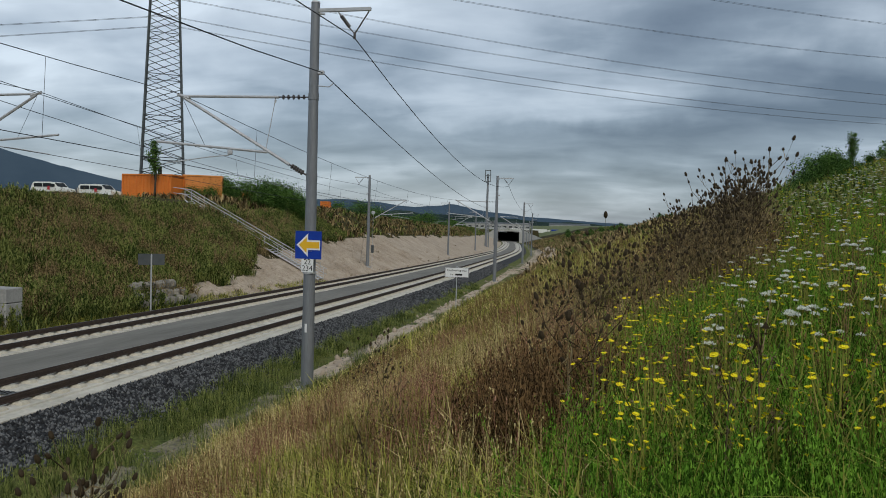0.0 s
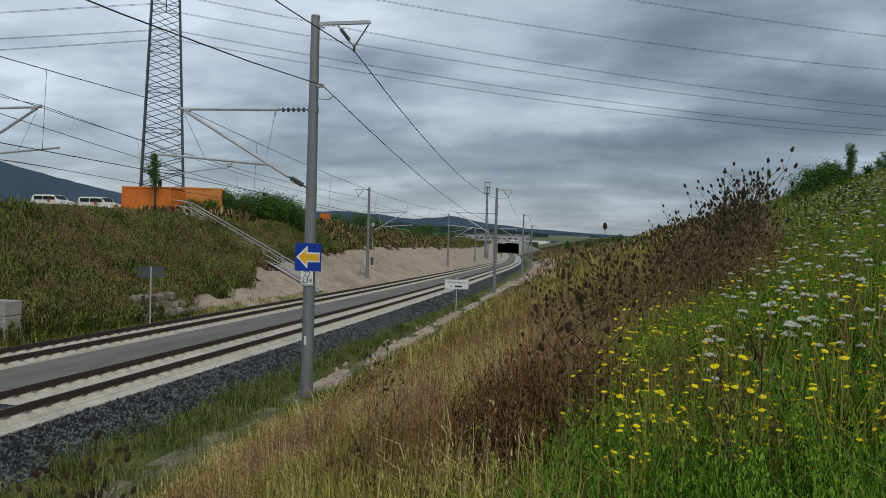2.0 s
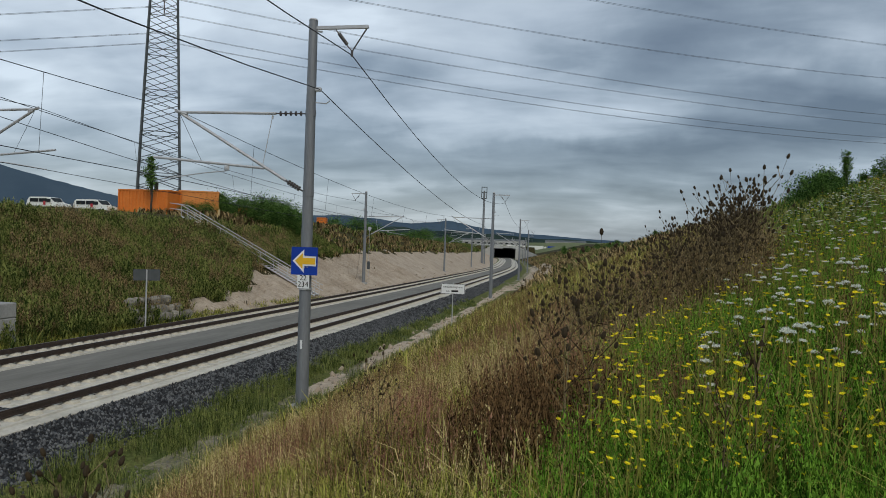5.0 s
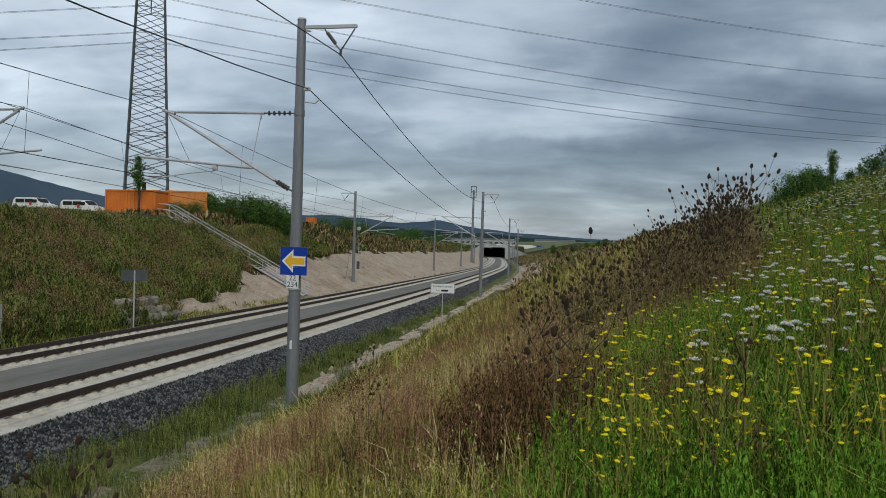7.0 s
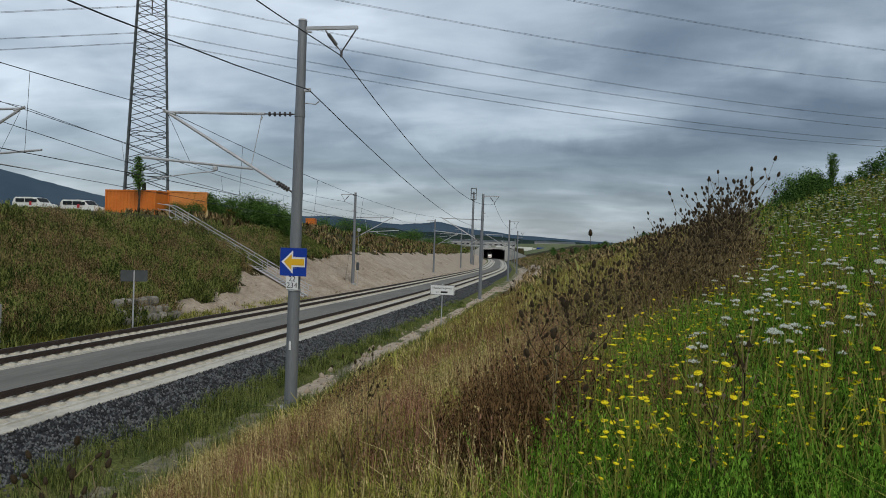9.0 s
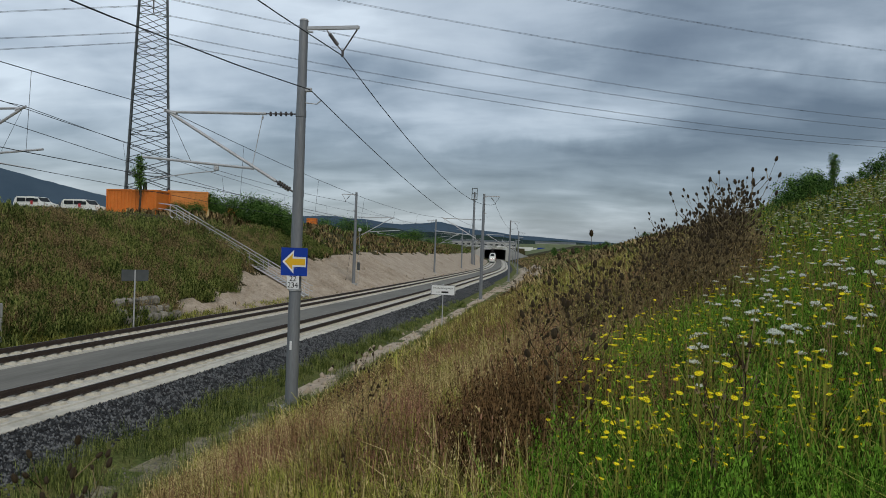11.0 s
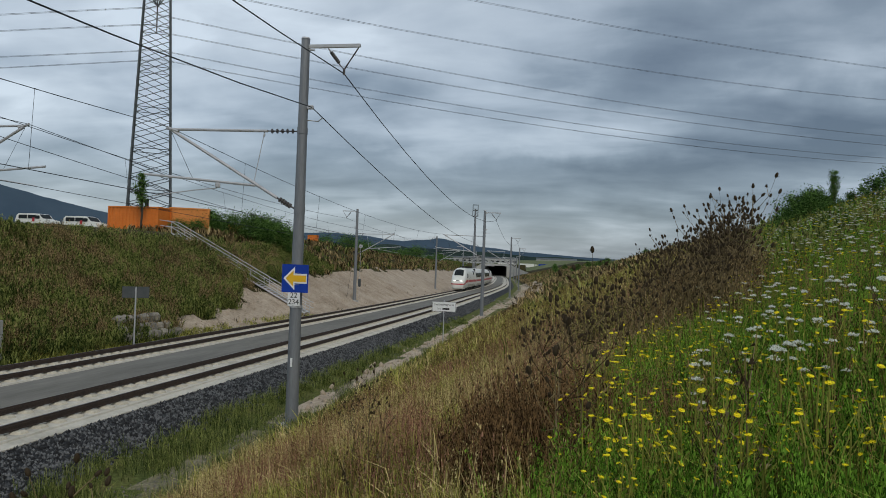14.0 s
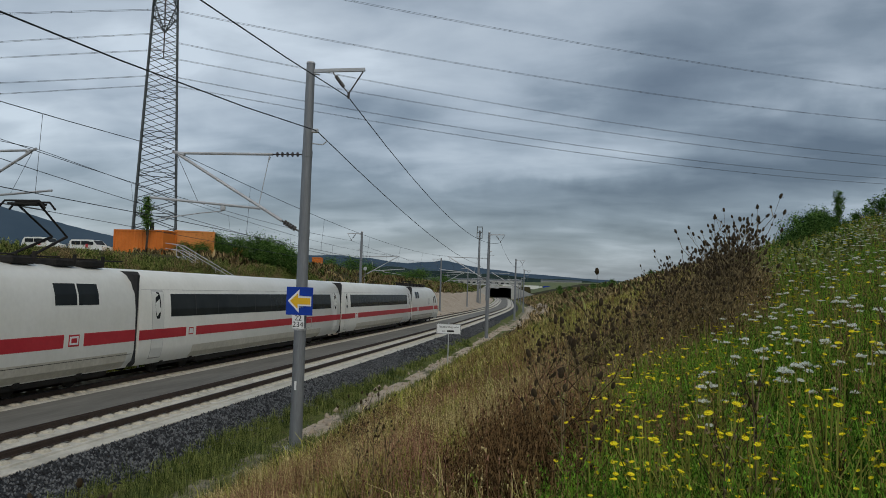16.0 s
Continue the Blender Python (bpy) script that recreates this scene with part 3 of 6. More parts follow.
for ss_, d, dm, q in ((NEAR_S, 0.0, DN, -1), (LEFT_S, FAR, DL, 1)):
    sup = [ss_[0] - 57.5, *ss_, 472]
    carry = [at(s, mast_d(s, q) + q * 4.55, 8.0 + lift_at(s, q)) for s in sup]
    touch = [at(s, mast_d(s, q) + q * 4.75 + stagger(i) * 0.5, 5.78 + lift_at(s, q)) for i, s in enumerate(sup)]
    cat = thing("contact_line", "thin overhead messenger and contact wires with droppers", "overhead wire", "overhead contact lines")
    w = wire("messenger_wire", carry, 0.75, 0.011, "", M_WIRE, "")
    w.parent = cat
    w = wire("contact_wire", touch, 0.02, 0.011, "", M_WIRE, "")
    w.parent = cat
    for w in cat.children:
        for key in ("category", "group"):
            if key in w:
                del w[key]
    for i in range(4):
        a, b, c, e = carry[i], carry[i + 1], touch[i], touch[i + 1]
        for f in (0.1, 0.26, 0.42, 0.58, 0.74, 0.9):
            p, r = a.lerp(b, f), c.lerp(e, f)
            p.z -= 3 * f * (1 - f)
            part("dropper", Geo().tube([p, r], 0.007, 4), M_WIRE, cat)
    wire("return_wire", [at(s, mast_d(s, q) - q * 0.28, 8.62 + lift_at(s, q)) if s < 50 else at(s, mast_d(s, q) + q * 1.2, 7.2) for s in sup], (1.75, 0.65) if q < 0 else 0.65, 0.016, "dark return wire hung from mast to mast", M_WIRE, "line wires along the masts")
    wire("feeder_wire", [at(s, mast_d(s, q) - q * 1.28, 9.66 + lift_at(s, q)) for s in sup], (1.15, 1.5) if q < 0 else 0.6, 0.016, "dark feeder wire hung under the mast outriggers", M_WIRE, "line wires along the masts")

# small gear on the masts
weights = thing("tension_weight", "grey tensioning gear hung beside a catenary mast", "tension gear", at=frame_at(80.3, DL + 0.55, 0))
part("rod", Geo().tube([(0, 0, -1.0), (0, 0, 6.4)], 0.02, 6), M_GALV, weights)
part("weight_stack", Geo().box((0, 0, 2.1), (0.3, 0.3, 0.9), bevel=0.04), M_SIGNBACK, weights)
part("guy_wire", Geo().tube([(-0.75, 0, 6.2), (-1.2, -1.4, -0.9)], 0.012, 5), M_WIRE, weights)
part("wheel", Geo().tube([(0, -0.06, 6.4), (0, 0.06, 6.4)], 0.22, 14), M_GALV, weights)


# ---- radio mast ----
radio = thing("radio_mast", "slim grey radio mast with a square head frame", "mast", at=frame_at(250, -11.2))
zb = ground_z(250, -11.2)
part("pole", Geo().tube([(0, 0, zb - 0.3), (0, 0, 26.0)], [0.52, 0.32], 14), M_MAST, radio, smooth=True)
gh = Geo()
for x in (-0.9, 0.9):
    for y in (-0.9, 0.9):
        gh.tube([(x, y, 23.2), (x, y, 27.4)], 0.09, 6)
for z in (23.3, 25.4, 27.3):
    for a, b in (((-0.9, -0.9), (0.9, -0.9)), ((0.9, -0.9), (0.9, 0.9)), ((0.9, 0.9), (-0.9, 0.9)), ((-0.9, 0.9), (-0.9, -0.9))):
        gh.tube([(*a, z), (*b, z)], 0.08, 6)
part("head_frame", gh, M_DARKSTEEL, radio)
part("antenna", Geo().box((-0.9, -0.5, 24.3), (0.3, 0.25, 1.9), bevel=0.06).box((0.9, -0.5, 24.3), (0.3, 0.25, 1.9), bevel=0.06), M_GALV, radio)


# ---- lattice pylon of the high-voltage line ----
def bars(g, a, b, w):
    g.tube([a, b], w, 4, cap=False)


def pylon(at_m, h_body, w0, w1, levels, label, scale=1.0, arms=()):
    ob = thing("lattice_pylon", label, "pylon", "", at_m)
    brace = Geo()

    def half(z):
        return (w0 + (w1 - w0) * z / h_body) / 2

    for sx in (-1, 1):
        for sy in (-1, 1):
            part("leg", Geo().tube([(sx * half(0), sy * half(0), -1.0), (sx * half(h_body), sy * half(h_body), h_body)], 0.13 * scale, 4), M_DARKSTEEL, ob)
    for i in range(levels):
        za, zb_ = h_body * i / levels, h_body * (i + 1) / levels
        ha, hb = half(za), half(zb_)
        for k in range(4):
            c0, c1 = [((-1, -1), (1, -1)), ((1, -1), (1, 1)), ((1, 1), (-1, 1)), ((-1, 1), (-1, -1))][k]
            pair = [((c0[0] * ha, c0[1] * ha, za), (c1[0] * hb, c1[1] * hb, zb_)), ((c1[0] * ha, c1[1] * ha, za), (c0[0] * hb, c0[1] * hb, zb_))]
            if i % 3 == 0:
                pair.append(((c0[0] * ha, c0[1] * ha, za), (c1[0] * ha, c1[1] * ha, za)))
            for p, q in pair:
                if scale > 1:
                    bars(brace, p, q, 0.055 * scale)
                else:
                    part("brace", Geo().tube([p, q], 0.055, 4, cap=False), M_DARKSTEEL, ob)
    if brace.v:
        tagged(part("bracing", brace, M_DARKSTEEL, ob), kind="stuff")
    for z, ln in arms:
        for sy in (-1, 1):
            ga = Geo()
            hh = half(z)
            tip = (0, sy * ln, z + 0.4)
            for sx in (-1, 1):
                bars(ga, (sx * hh, sy * hh, z), tip, 0.1 * scale)
                bars(ga, (sx * hh, sy * hh, z + 2.4), tip, 0.09 * scale)
            for f in (0.2, 0.4, 0.6, 0.8):
                for sx in (-1, 1):
                    y = sy * (hh + (ln - hh) * f)
                    x = sx * hh * (1 - f)
                    bars(ga, (x, y, z + 0.4 * f), (x, y, z + 2.4 - 2.0 * f), 0.05 * scale)
                    f2 = f - 0.2
                    bars(ga, (sx * hh * (1 - f2), sy * (hh + (ln - hh) * f2), z + 0.4 * f2), (x, y, z + 2.4 - 2.0 * f), 0.05 * scale)
                bars(ga, (-hh * (1 - f), y, z + 0.4 * f), (hh * (1 - f), y, z + 0.4 * f), 0.05 * scale)
            part("crossarm", ga, M_DARKSTEEL, ob)
            part("insulator_string", Geo().tube([(0, sy * ln, z + 0.3), (0, sy * ln, z - 3.6)], 0.09, 8), M_INSUL, ob)
            part("insulator_string", Geo().tube([(0, sy * ln * 0.55, z + 0.3), (0, sy * ln * 0.55, z - 3.6)], 0.09, 8), M_INSUL, ob)
    return ob


PYL = Vector((-62.0, 94.5, 6.6))
PYL_TURN = radians(33)
pylon(Matrix.Translation(PYL) @ Matrix.Rotation(PYL_TURN, 4, "Z"), 52.0, 6.2, 2.3, 26, "tall dark grey lattice power pylon behind the containers", 1.0, ((36.5, 11.0), (45.0, 8.5)))
pylon(pose(250, 830, 8, 0, 0, 60), 46.0, 6.0, 1.5, 14, "distant grey lattice power pylon on the hill", 3.0, ((28, 9), (35, 7)))


def conductor(a, m, b):
    """A twin conductor hung from a to b and passing m; each strand a tube, with spacers."""
    a, m, b = Vector(a), Vector(m), Vector(b)
    ob = thing("power_line", "twin dark high-voltage conductors with spacers, hung across the sky", "power line", "high-voltage conductors")
    flat = (b - a).to_2d()
    f = (m - a).to_2d().dot(flat) / flat.dot(flat)
    sag = (a.z + (b.z - a.z) * f - m.z) / (f * (1 - f))
    side = Vector((flat.y, -flat.x, 0)).normalized() * 0.24
    def p(k):
        q = a.lerp(b, k)
        q.z -= sag * k * (1 - k)
        return q
    for sgn in (-1, 1):
        part("strand", Geo().tube([p(k / 40) + side * sgn for k in range(41)], HVR, 4), M_HVWIRE, ob)
    for k in range(1, 12):
        part("spacer", Geo().tube([p(k / 12) + side, p(k / 12) - side + Vector((0, 0, 0.02))], 0.05, 4), M_HVWIRE, ob)
    return ob


HVR = 0.024
conductor((-56.0, 85.3, 46.1), (9.8, 128.0, 45.6), (75.6, 170.7, 48.4))
conductor((-58.7, 89.5, 41.6), (10.4, 134.4, 40.4), (79.6, 179.3, 43.7))
conductor((-63.6, 97.0, 39.8), (11.6, 145.9, 36.4), (86.8, 194.7, 38.0))
conductor((-65.3, 99.5, 38.1), (11.9, 149.7, 35.1), (89.1, 199.8, 36.5))
conductor((-66.9, 102.0, 36.0), (12.3, 153.5, 32.3), (91.5, 204.9, 34.3))
conductor((-68.5, 104.6, 35.3), (12.7, 157.3, 31.5), (93.8, 210.0, 33.6))
conductor((-63.6, 97.0, 40.9), (-75.5, 89.3, 37.8), (-87.5, 81.5, 34.5))
conductor((-65.3, 99.5, 39.2), (-77.5, 91.6, 36.2), (-89.7, 83.7, 33.1))
conductor((-66.9, 102.0, 35.9), (-79.4, 93.9, 33.0), (-91.9, 85.8, 30.2))
conductor((-68.5, 104.6, 35.1), (-81.3, 96.3, 32.1), (-94.1, 88.0, 29.1))
conductor((-58.7, 89.5, 41.5), (-70.6, 81.8, 38.6), (-82.6, 74.0, 35.6))


def plant_z(x, y):
    return ground_abs(y, x + 13.774)


# ---- signs ----
def arrow_sign():
    y0 = -0.19
    ob = thing("arrow_sign", "square blue sign with a yellow arrow outlined in white", "sign", at=frame_at(20.7, DN, 0.3))
    part("panel", Geo().box((0.02, y0, 3.3), (0.86, 0.02, 0.86), bevel=0.006), M_BLUE, ob)
    def arrow(k, y):
        pts = [(-0.32, 0), (0.0, 0.31), (0.0, 0.13), (0.34, 0.13), (0.34, -0.13), (0.0, -0.13), (0.0, -0.31)]
        if k:
            pts = [(-0.25, 0), (-0.035, 0.21), (-0.035, 0.085), (0.315, 0.085), (0.315, -0.085), (-0.035, -0.085), (-0.035, -0.21)]
        pts = [(p * 1.16, q * 1.16) for p, q in pts]
        n = len(pts)
        vs = [(p + 0.01, y, 3.3 + q) for p, q in pts] + [(p + 0.01, y + 0.003, 3.3 + q) for p, q in pts]
        return Geo().add(vs, [tuple(range(n - 1, -1, -1)), tuple(range(n, 2 * n))] + [(i, (i + 1) % n, n + (i + 1) % n, n + i) for i in range(n)])
    part("arrow_outline", arrow(0, y0 - 0.014), M_WHITE, ob)
    part("arrow", arrow(1, y0 - 0.019), M_YELLOW, ob)
    part("bracket", Geo().box((0, -0.17, 3.45), (0.3, 0.06, 0.05)), M_GALV, ob)
    part("bracket", Geo().box((0, -0.17, 3.12), (0.3, 0.06, 0.05)), M_GALV, ob)
    km = thing("kilometre_plate", "small white plate with black figures on a mast", "sign", at=frame_at(20.7, DN, 0.3))
    part("panel", Geo().box((0.0, y0, 2.67), (0.39, 0.016, 0.43), bevel=0.005), M_WHITE, km)
    text_part("figures", "22", 0.235, Matrix.Translation((0.0, y0 - 0.012, 2.775)) @ Matrix.Rotation(radians(90), 4, "X"), M_BLACK, km)
    text_part("figures", "234", 0.235, Matrix.Translation((0.0, y0 - 0.012, 2.575)) @ Matrix.Rotation(radians(90), 4, "X"), M_BLACK, km)
    part("strap", Geo().tube([(0, 0, 2.40), (0, 0, 2.47)], 0.205, 16).tube([(0, 0, 2.85), (0, 0, 2.9)], 0.2, 16), M_GALV, km)
    hk = thing("wire_hook", "small bent wire holder on a mast", "hook", at=frame_at(20.7, DN, 0.3))
    part("loop", Geo().tube([(0.17, 0, 2.75), (0.36, 0, 2.77), (0.36, 0, 2.52), (0.2, 0, 2.47)], 0.008, 5), M_GALV, hk)
    st = thing("reflector_strip", "small white reflector strip stuck on a mast", "marker", at=frame_at(20.7, DN, 0.3))
    part("strip", Geo().box((0.0, -0.205, 0.72), (0.07, 0.012, 0.27), bevel=0.004), M_WHITE, st)


arrow_sign()

bs = thing("boundary_sign", "white rectangular lettered sign on a thin post", "sign", at=Matrix.Translation((-7.72, 42.4, 0)) @ Matrix.Rotation(radians(6), 4, "Z"))
zg = ground_abs(42.4, 6.1)
part("post", Geo().tube([(0, 0.03, zg - 0.2), (0, 0.03, 1.55)], 0.03, 8), M_GALV, bs)
part("panel", Geo().box((0, 0, 1.17), (1.48, 0.02, 0.62), bevel=0.008), M_WHITE, bs)
part("border", Geo().box((0, -0.012, 1.465), (1.44, 0.004, 0.02)).box((0, -0.012, 0.875), (1.44, 0.004, 0.02)).box((-0.715, -0.012, 1.17), (0.02, 0.004, 0.58)).box((0.715, -0.012, 1.17), (0.02, 0.004, 0.58)), M_BLACK, bs)
face = Matrix.Rotation(radians(90), 4, "X")
text_part("lettering", "Netzbezirksgrenze", 0.158, Matrix.Translation((0, -0.014, 1.29)) @ face, M_BLACK, bs)
text_part("lettering", "km", 0.158, Matrix.Translation((-0.3, -0.014, 1.04)) @ face, M_BLACK, bs)
part("bar", Geo().box((0.12, -0.013, 1.04), (0.42, 0.004, 0.11)), M_BLACK, bs)

ts = thing("sign_from_behind", "dark grey rectangular sign seen from behind on a post", "sign", at=Matrix.Translation((-22.0, 32.7, 0)) @ Matrix.Rotation(radians(35), 4, "Z"))
part("post", Geo().tube([(0, 0, -1.0), (0, 0, 2.05)], 0.04, 8), M_GALV, ts)
part("panel", Geo().box((0, 0.05, 1.82), (1.28, 0.03, 0.58), bevel=0.01), M_SIGNBACK, ts)
part("stiffener", Geo().box((0, 0.02, 1.82), (0.05, 0.03, 0.58)), M_GALV, ts)

for x, y, z, a, s, lab in ((-45.9, 69.5, 6.2, 33, 1.0, "dark narrow board on a post by the container"),):
    pb = thing("post_board", lab, "sign", at=Matrix.Translation((x, y, z)) @ Matrix.Rotation(radians(a), 4, "Z"))
    part("post", Geo().tube([(0, 0, -0.6), (0, 0, 3.0)], 0.05, 6), M_GALV, pb)
    part("panel", Geo().box((0, -0.06, 2.75), (0.42, 0.04, 1.0), bevel=0.01), M_BLACK, pb)


# ---- orange containers, cars, stairs on the bank ----
def container(m, ln, w, h, material, label):
    ob = thing("site_container", label, "container", "site containers", m)
    part("body", Geo().box((ln / 2, w / 2, h / 2), (ln - 0.16, w - 0.16, h - 0.16)), material, ob)
    for x in (0.06, ln - 0.06):
        for y in (0.06, w - 0.06):
            part("corner_post", Geo().box((x, y, h / 2), (0.16, 0.16, h), bevel=0.02), material, ob)
    for z in (0.08, h - 0.08):
        for y in (0.06, w - 0.06):
            part("side_rail", Geo().box((ln / 2, y, z), (ln - 0.16, 0.14, 0.15), bevel=0.02), material, ob)
        for x in (0.06, ln - 0.06):
            part("end_rail", Geo().box((x, w / 2, z), (0.14, w - 0.16, 0.15), bevel=0.02), material, ob)
    n = int(ln / 0.42)
    for i in range(1, n):
        part("rib", Geo().box((i * ln / n, 0.045, h / 2), (0.16, 0.06, h - 0.3), bevel=0.02), material, ob)
    for x in (0.035,):
        for y in (w * 0.3, w * 0.42, w * 0.58, w * 0.7):
            part("locking_bar", Geo().tube([(x - 0.02, y, 0.15), (x - 0.02, y, h - 0.15)], 0.025, 6), material, ob)
    return ob


CB = Matrix.Translation((-49.9, 68.6, 5.95)) @ Matrix.Rotation(radians(-2), 4, "Z")
container(CB, 6.1, 2.5, 2.65, M_ORANGE, "orange steel site container on top of the bank")
container(Matrix.Translation((-44.2, 71.2, 6.2)) @ Matrix.Rotation(radians(25), 4, "Z"), 4.2, 2.4, 2.6, M_ORANGE2, "amber steel site container on top of the bank")


def car(m, label, mat_body, van=False):
    ob = thing("van" if van else "car", label, "car", "parked cars on the bank", m)
    prof = [(-2.3, 0.35), (-2.3, 0.95), (-2.2, 1.6), (-1.95, 1.85), (0.2, 1.88), (0.8, 1.80), (1.45, 1.15), (2.2, 0.98), (2.35, 0.7), (2.3, 0.35)]
    if not van:
        prof = [(-2.2, 0.3), (-2.2, 0.85), (-2.0, 1.0), (-1.5, 1.45), (0.1, 1.5), (0.9, 1.0), (1.9, 0.85), (2.1, 0.6), (2.1, 0.3)]
    k = len(prof)
    rows = [[(x, y * (0.88 if z > 1.05 else 1.0), z) for x, z in prof] for y in (-0.88, -0.8, 0.8, 0.88)]
    g = Geo()
    g.add([p for r in rows for p in r], [tuple(range(k - 1, -1, -1)), tuple(range(3 * k, 4 * k))] + [(j * k + i, j * k + (i + 1) % k, (j + 1) * k + (i + 1) % k, (j + 1) * k + i) for j in range(3) for i in range(k)])
    part("body", g, mat_body, ob, smooth=True)
    zt = 1.75 if van else 1.4
    for sgn in (-1, 1):
        for a, b in (((-1.9, -0.7), (-0.6, 0.5)) if van else ((-1.3, -0.3), (-0.2, 0.5))):
            part("side_window", Geo().box(((a + b) / 2, sgn * 0.80, zt - 0.32), (b - a, 0.12, 0.48), bevel=0.05), M_TGLASS, ob)
        part("door_window", Geo().box((0.75 if van else 0.45, sgn * 0.80, zt - 0.36), (0.55, 0.12, 0.42), bevel=0.05), M_TGLASS, ob)
    part("windscreen", Geo().box((1.12 if van else 0.55, 0, zt - 0.26), (0.1, 1.3, 0.7), Matrix.Rotation(radians(-42), 3, "Y"), bevel=0.03), M_TGLASS, ob)
    for x in (-1.4, 1.4):
        for y in (-0.8, 0.8):
            w = part("wheel", Geo().tube([(x, y - 0.1, 0.32), (x, y + 0.1, 0.32)], 0.32, 14), M_RUBBER, ob)
            part("rim", Geo().tube([(x, y - 0.11, 0.32), (x, y + 0.11, 0.32)], 0.19, 10), M_GALV, w)
    if van:
        for sgn in (-1, 1):
            part("side_mark", Geo().box((0.25, sgn * 0.885, 1.05), (0.32, 0.012, 0.5)), M_RED, ob, "red side marking")
    return ob


def bank_pose(x, y, z, a):
    return Matrix.Translation((x, y, z)) @ Matrix.Rotation(radians(a), 4, "Z")


car(bank_pose(-52.6, 68.6, plant_z(-52.6, 68.6), -6), "white van with red markings parked on the bank", M_TRAIN, True).scale = (1.0, 1.0, 0.84)
car(bank_pose(-58.0, 68.0, plant_z(-58.0, 68.0), -4), "white estate car parked on the bank", M_TRAIN, True).scale = (0.95, 1.0, 0.82)

ST_S = 61.0
stairs = thing("embankment_stairs", "grey steel stairs with double handrails down the bank", "stairs")
tp, bt = ground_at(ST_S, -22.6, 0.15), ground_at(ST_S, -9.3, 0.12)
n = 42
yv = Vector((0, 1, 0))
for k in range(n):
    f = (k + 0.5) / n
    p = tp.lerp(bt, f)
    part("tread", Geo().box(p, (0.3, 1.0, 0.05)), M_GALV, stairs)
for dy in (-0.55, 0.55):
    part("stringer", Geo().tube([tp + yv * dy, bt + yv * dy], 0.07, 4), M_GALV, stairs)
    for up in (0.55, 1.05):
        part("handrail", Geo().tube([tp + yv * dy + Vector((-1.2, 0, up + 0.15)), tp + yv * dy + Vector((0, 0, up)), bt + yv * dy + Vector((0, 0, up)), bt + yv * dy + Vector((0.35, 0, up - 0.12))], 0.035, 6), M_GALV, stairs)
    for k in range(11):
        p = tp.lerp(bt, k / 10) + yv * dy
        part("rail_post", Geo().tube([p, p + Vector((0, 0, 1.05))], 0.028, 6), M_GALV, stairs)

# concrete block wall at the verge
blocks = thing("concrete_block_stack", "stack of pale grey concrete blocks on the verge", "concrete blocks", at=frame_at(25.0, -9.3, 0.15))
for k in range(3):
    part("block", Geo().box((-1.6, 0, -0.42 + 0.62 * k), (3.4, 0.9, 0.60), bevel=0.03), M_CONCRETE, blocks)

# rough stone toe wall
toe = thing("dry_stone_toe_wall", "low heap of rough limestone blocks at the slope's foot", "stone wall")
rng = random.Random(5)
for row in range(3):
    for k in range(8 - row):
        s = 33.6 + 0.72 * k + 0.3 * row + rng.uniform(-0.1, 0.1)
        p = ground_at(s, -9.2 - 0.42 * row, 0.26 + 0.24 * row)
        gg = Geo().box((0, 0, 0), (rng.uniform(0.55, 0.85), rng.uniform(0.45, 0.6), rng.uniform(0.42, 0.56)), bevel=0.12)
        gg.v = [tuple(c * (1 + 0.22 * noise.noise(Vector(v) * 2.3 + Vector((k, row, 0)))) for c in v) for v in gg.v]
        o = part("stone", gg, M_ROCK, toe)
        o.matrix_basis = Matrix.Translation(p) @ Euler((rng.uniform(-0.2, 0.2), rng.uniform(-0.2, 0.2), rng.uniform(-0.5, 0.5) + 1.57)).to_matrix().to_4x4()

# ---- tunnel mouth ----
portal = tagged(new("tunnel_portal"), "concrete box tunnel portal with a dark mouth", "tunnel", kind="structure")
PS = 460.0
L0, R0, HT = -9.6, 4.1, 6.3
def pbox(name, d0, d1, s0, s1, z0, z1, material):
    g = Geo()
    n = max(1, int((s1 - s0) / 20))
    rings = []
    for i in range(n + 1):
        s = s0 + (s1 - s0) * i / n
        rings.append([at(s, d0, z0), at(s, d1, z0), at(s, d1, z1), at(s, d0, z1)])
    g.loft(rings)
    return part(name, g, material, portal)
pbox("side_wall", L0 - 0.9, L0, PS - 1, 1180, -1.2, HT, M_TUNNEL)
pbox("side_wall", R0, R0 + 0.9, PS - 1, 1180, -1.2, HT, M_TUNNEL)
pbox("roof_slab", L0 - 0.9, R0 + 0.9, PS - 1, 1180, HT + 0.002, HT + 0.9, M_TUNNEL)
pbox("floor_slab", L0 + 0.002, R0 - 0.002, 699, 1180, -1.1, -0.3, M_TUNNEL)
pbox("floor_slab", L0 + 0.002, R0 - 0.002, PS + 5, 699, -1.1, -0.62, M_TUNNEL)
pbox("lintel", L0 - 2.5, R0 + 2.5, PS - 1.8, PS - 1.0, HT, HT + 1.2, M_PORTAL)
pbox("jamb", L0 - 2.5, L0, PS - 1.8, PS - 1.0, -1.2, HT - 0.002, M_PORTAL)
pbox("jamb", R0, R0 + 2.5, PS - 1.8, PS - 1.0, -1.2, HT - 0.002, M_PORTAL)
pbox("end_wall", L0, R0, 1180, 1181, -1.2, HT, M_TUNNEL)
g = Geo()
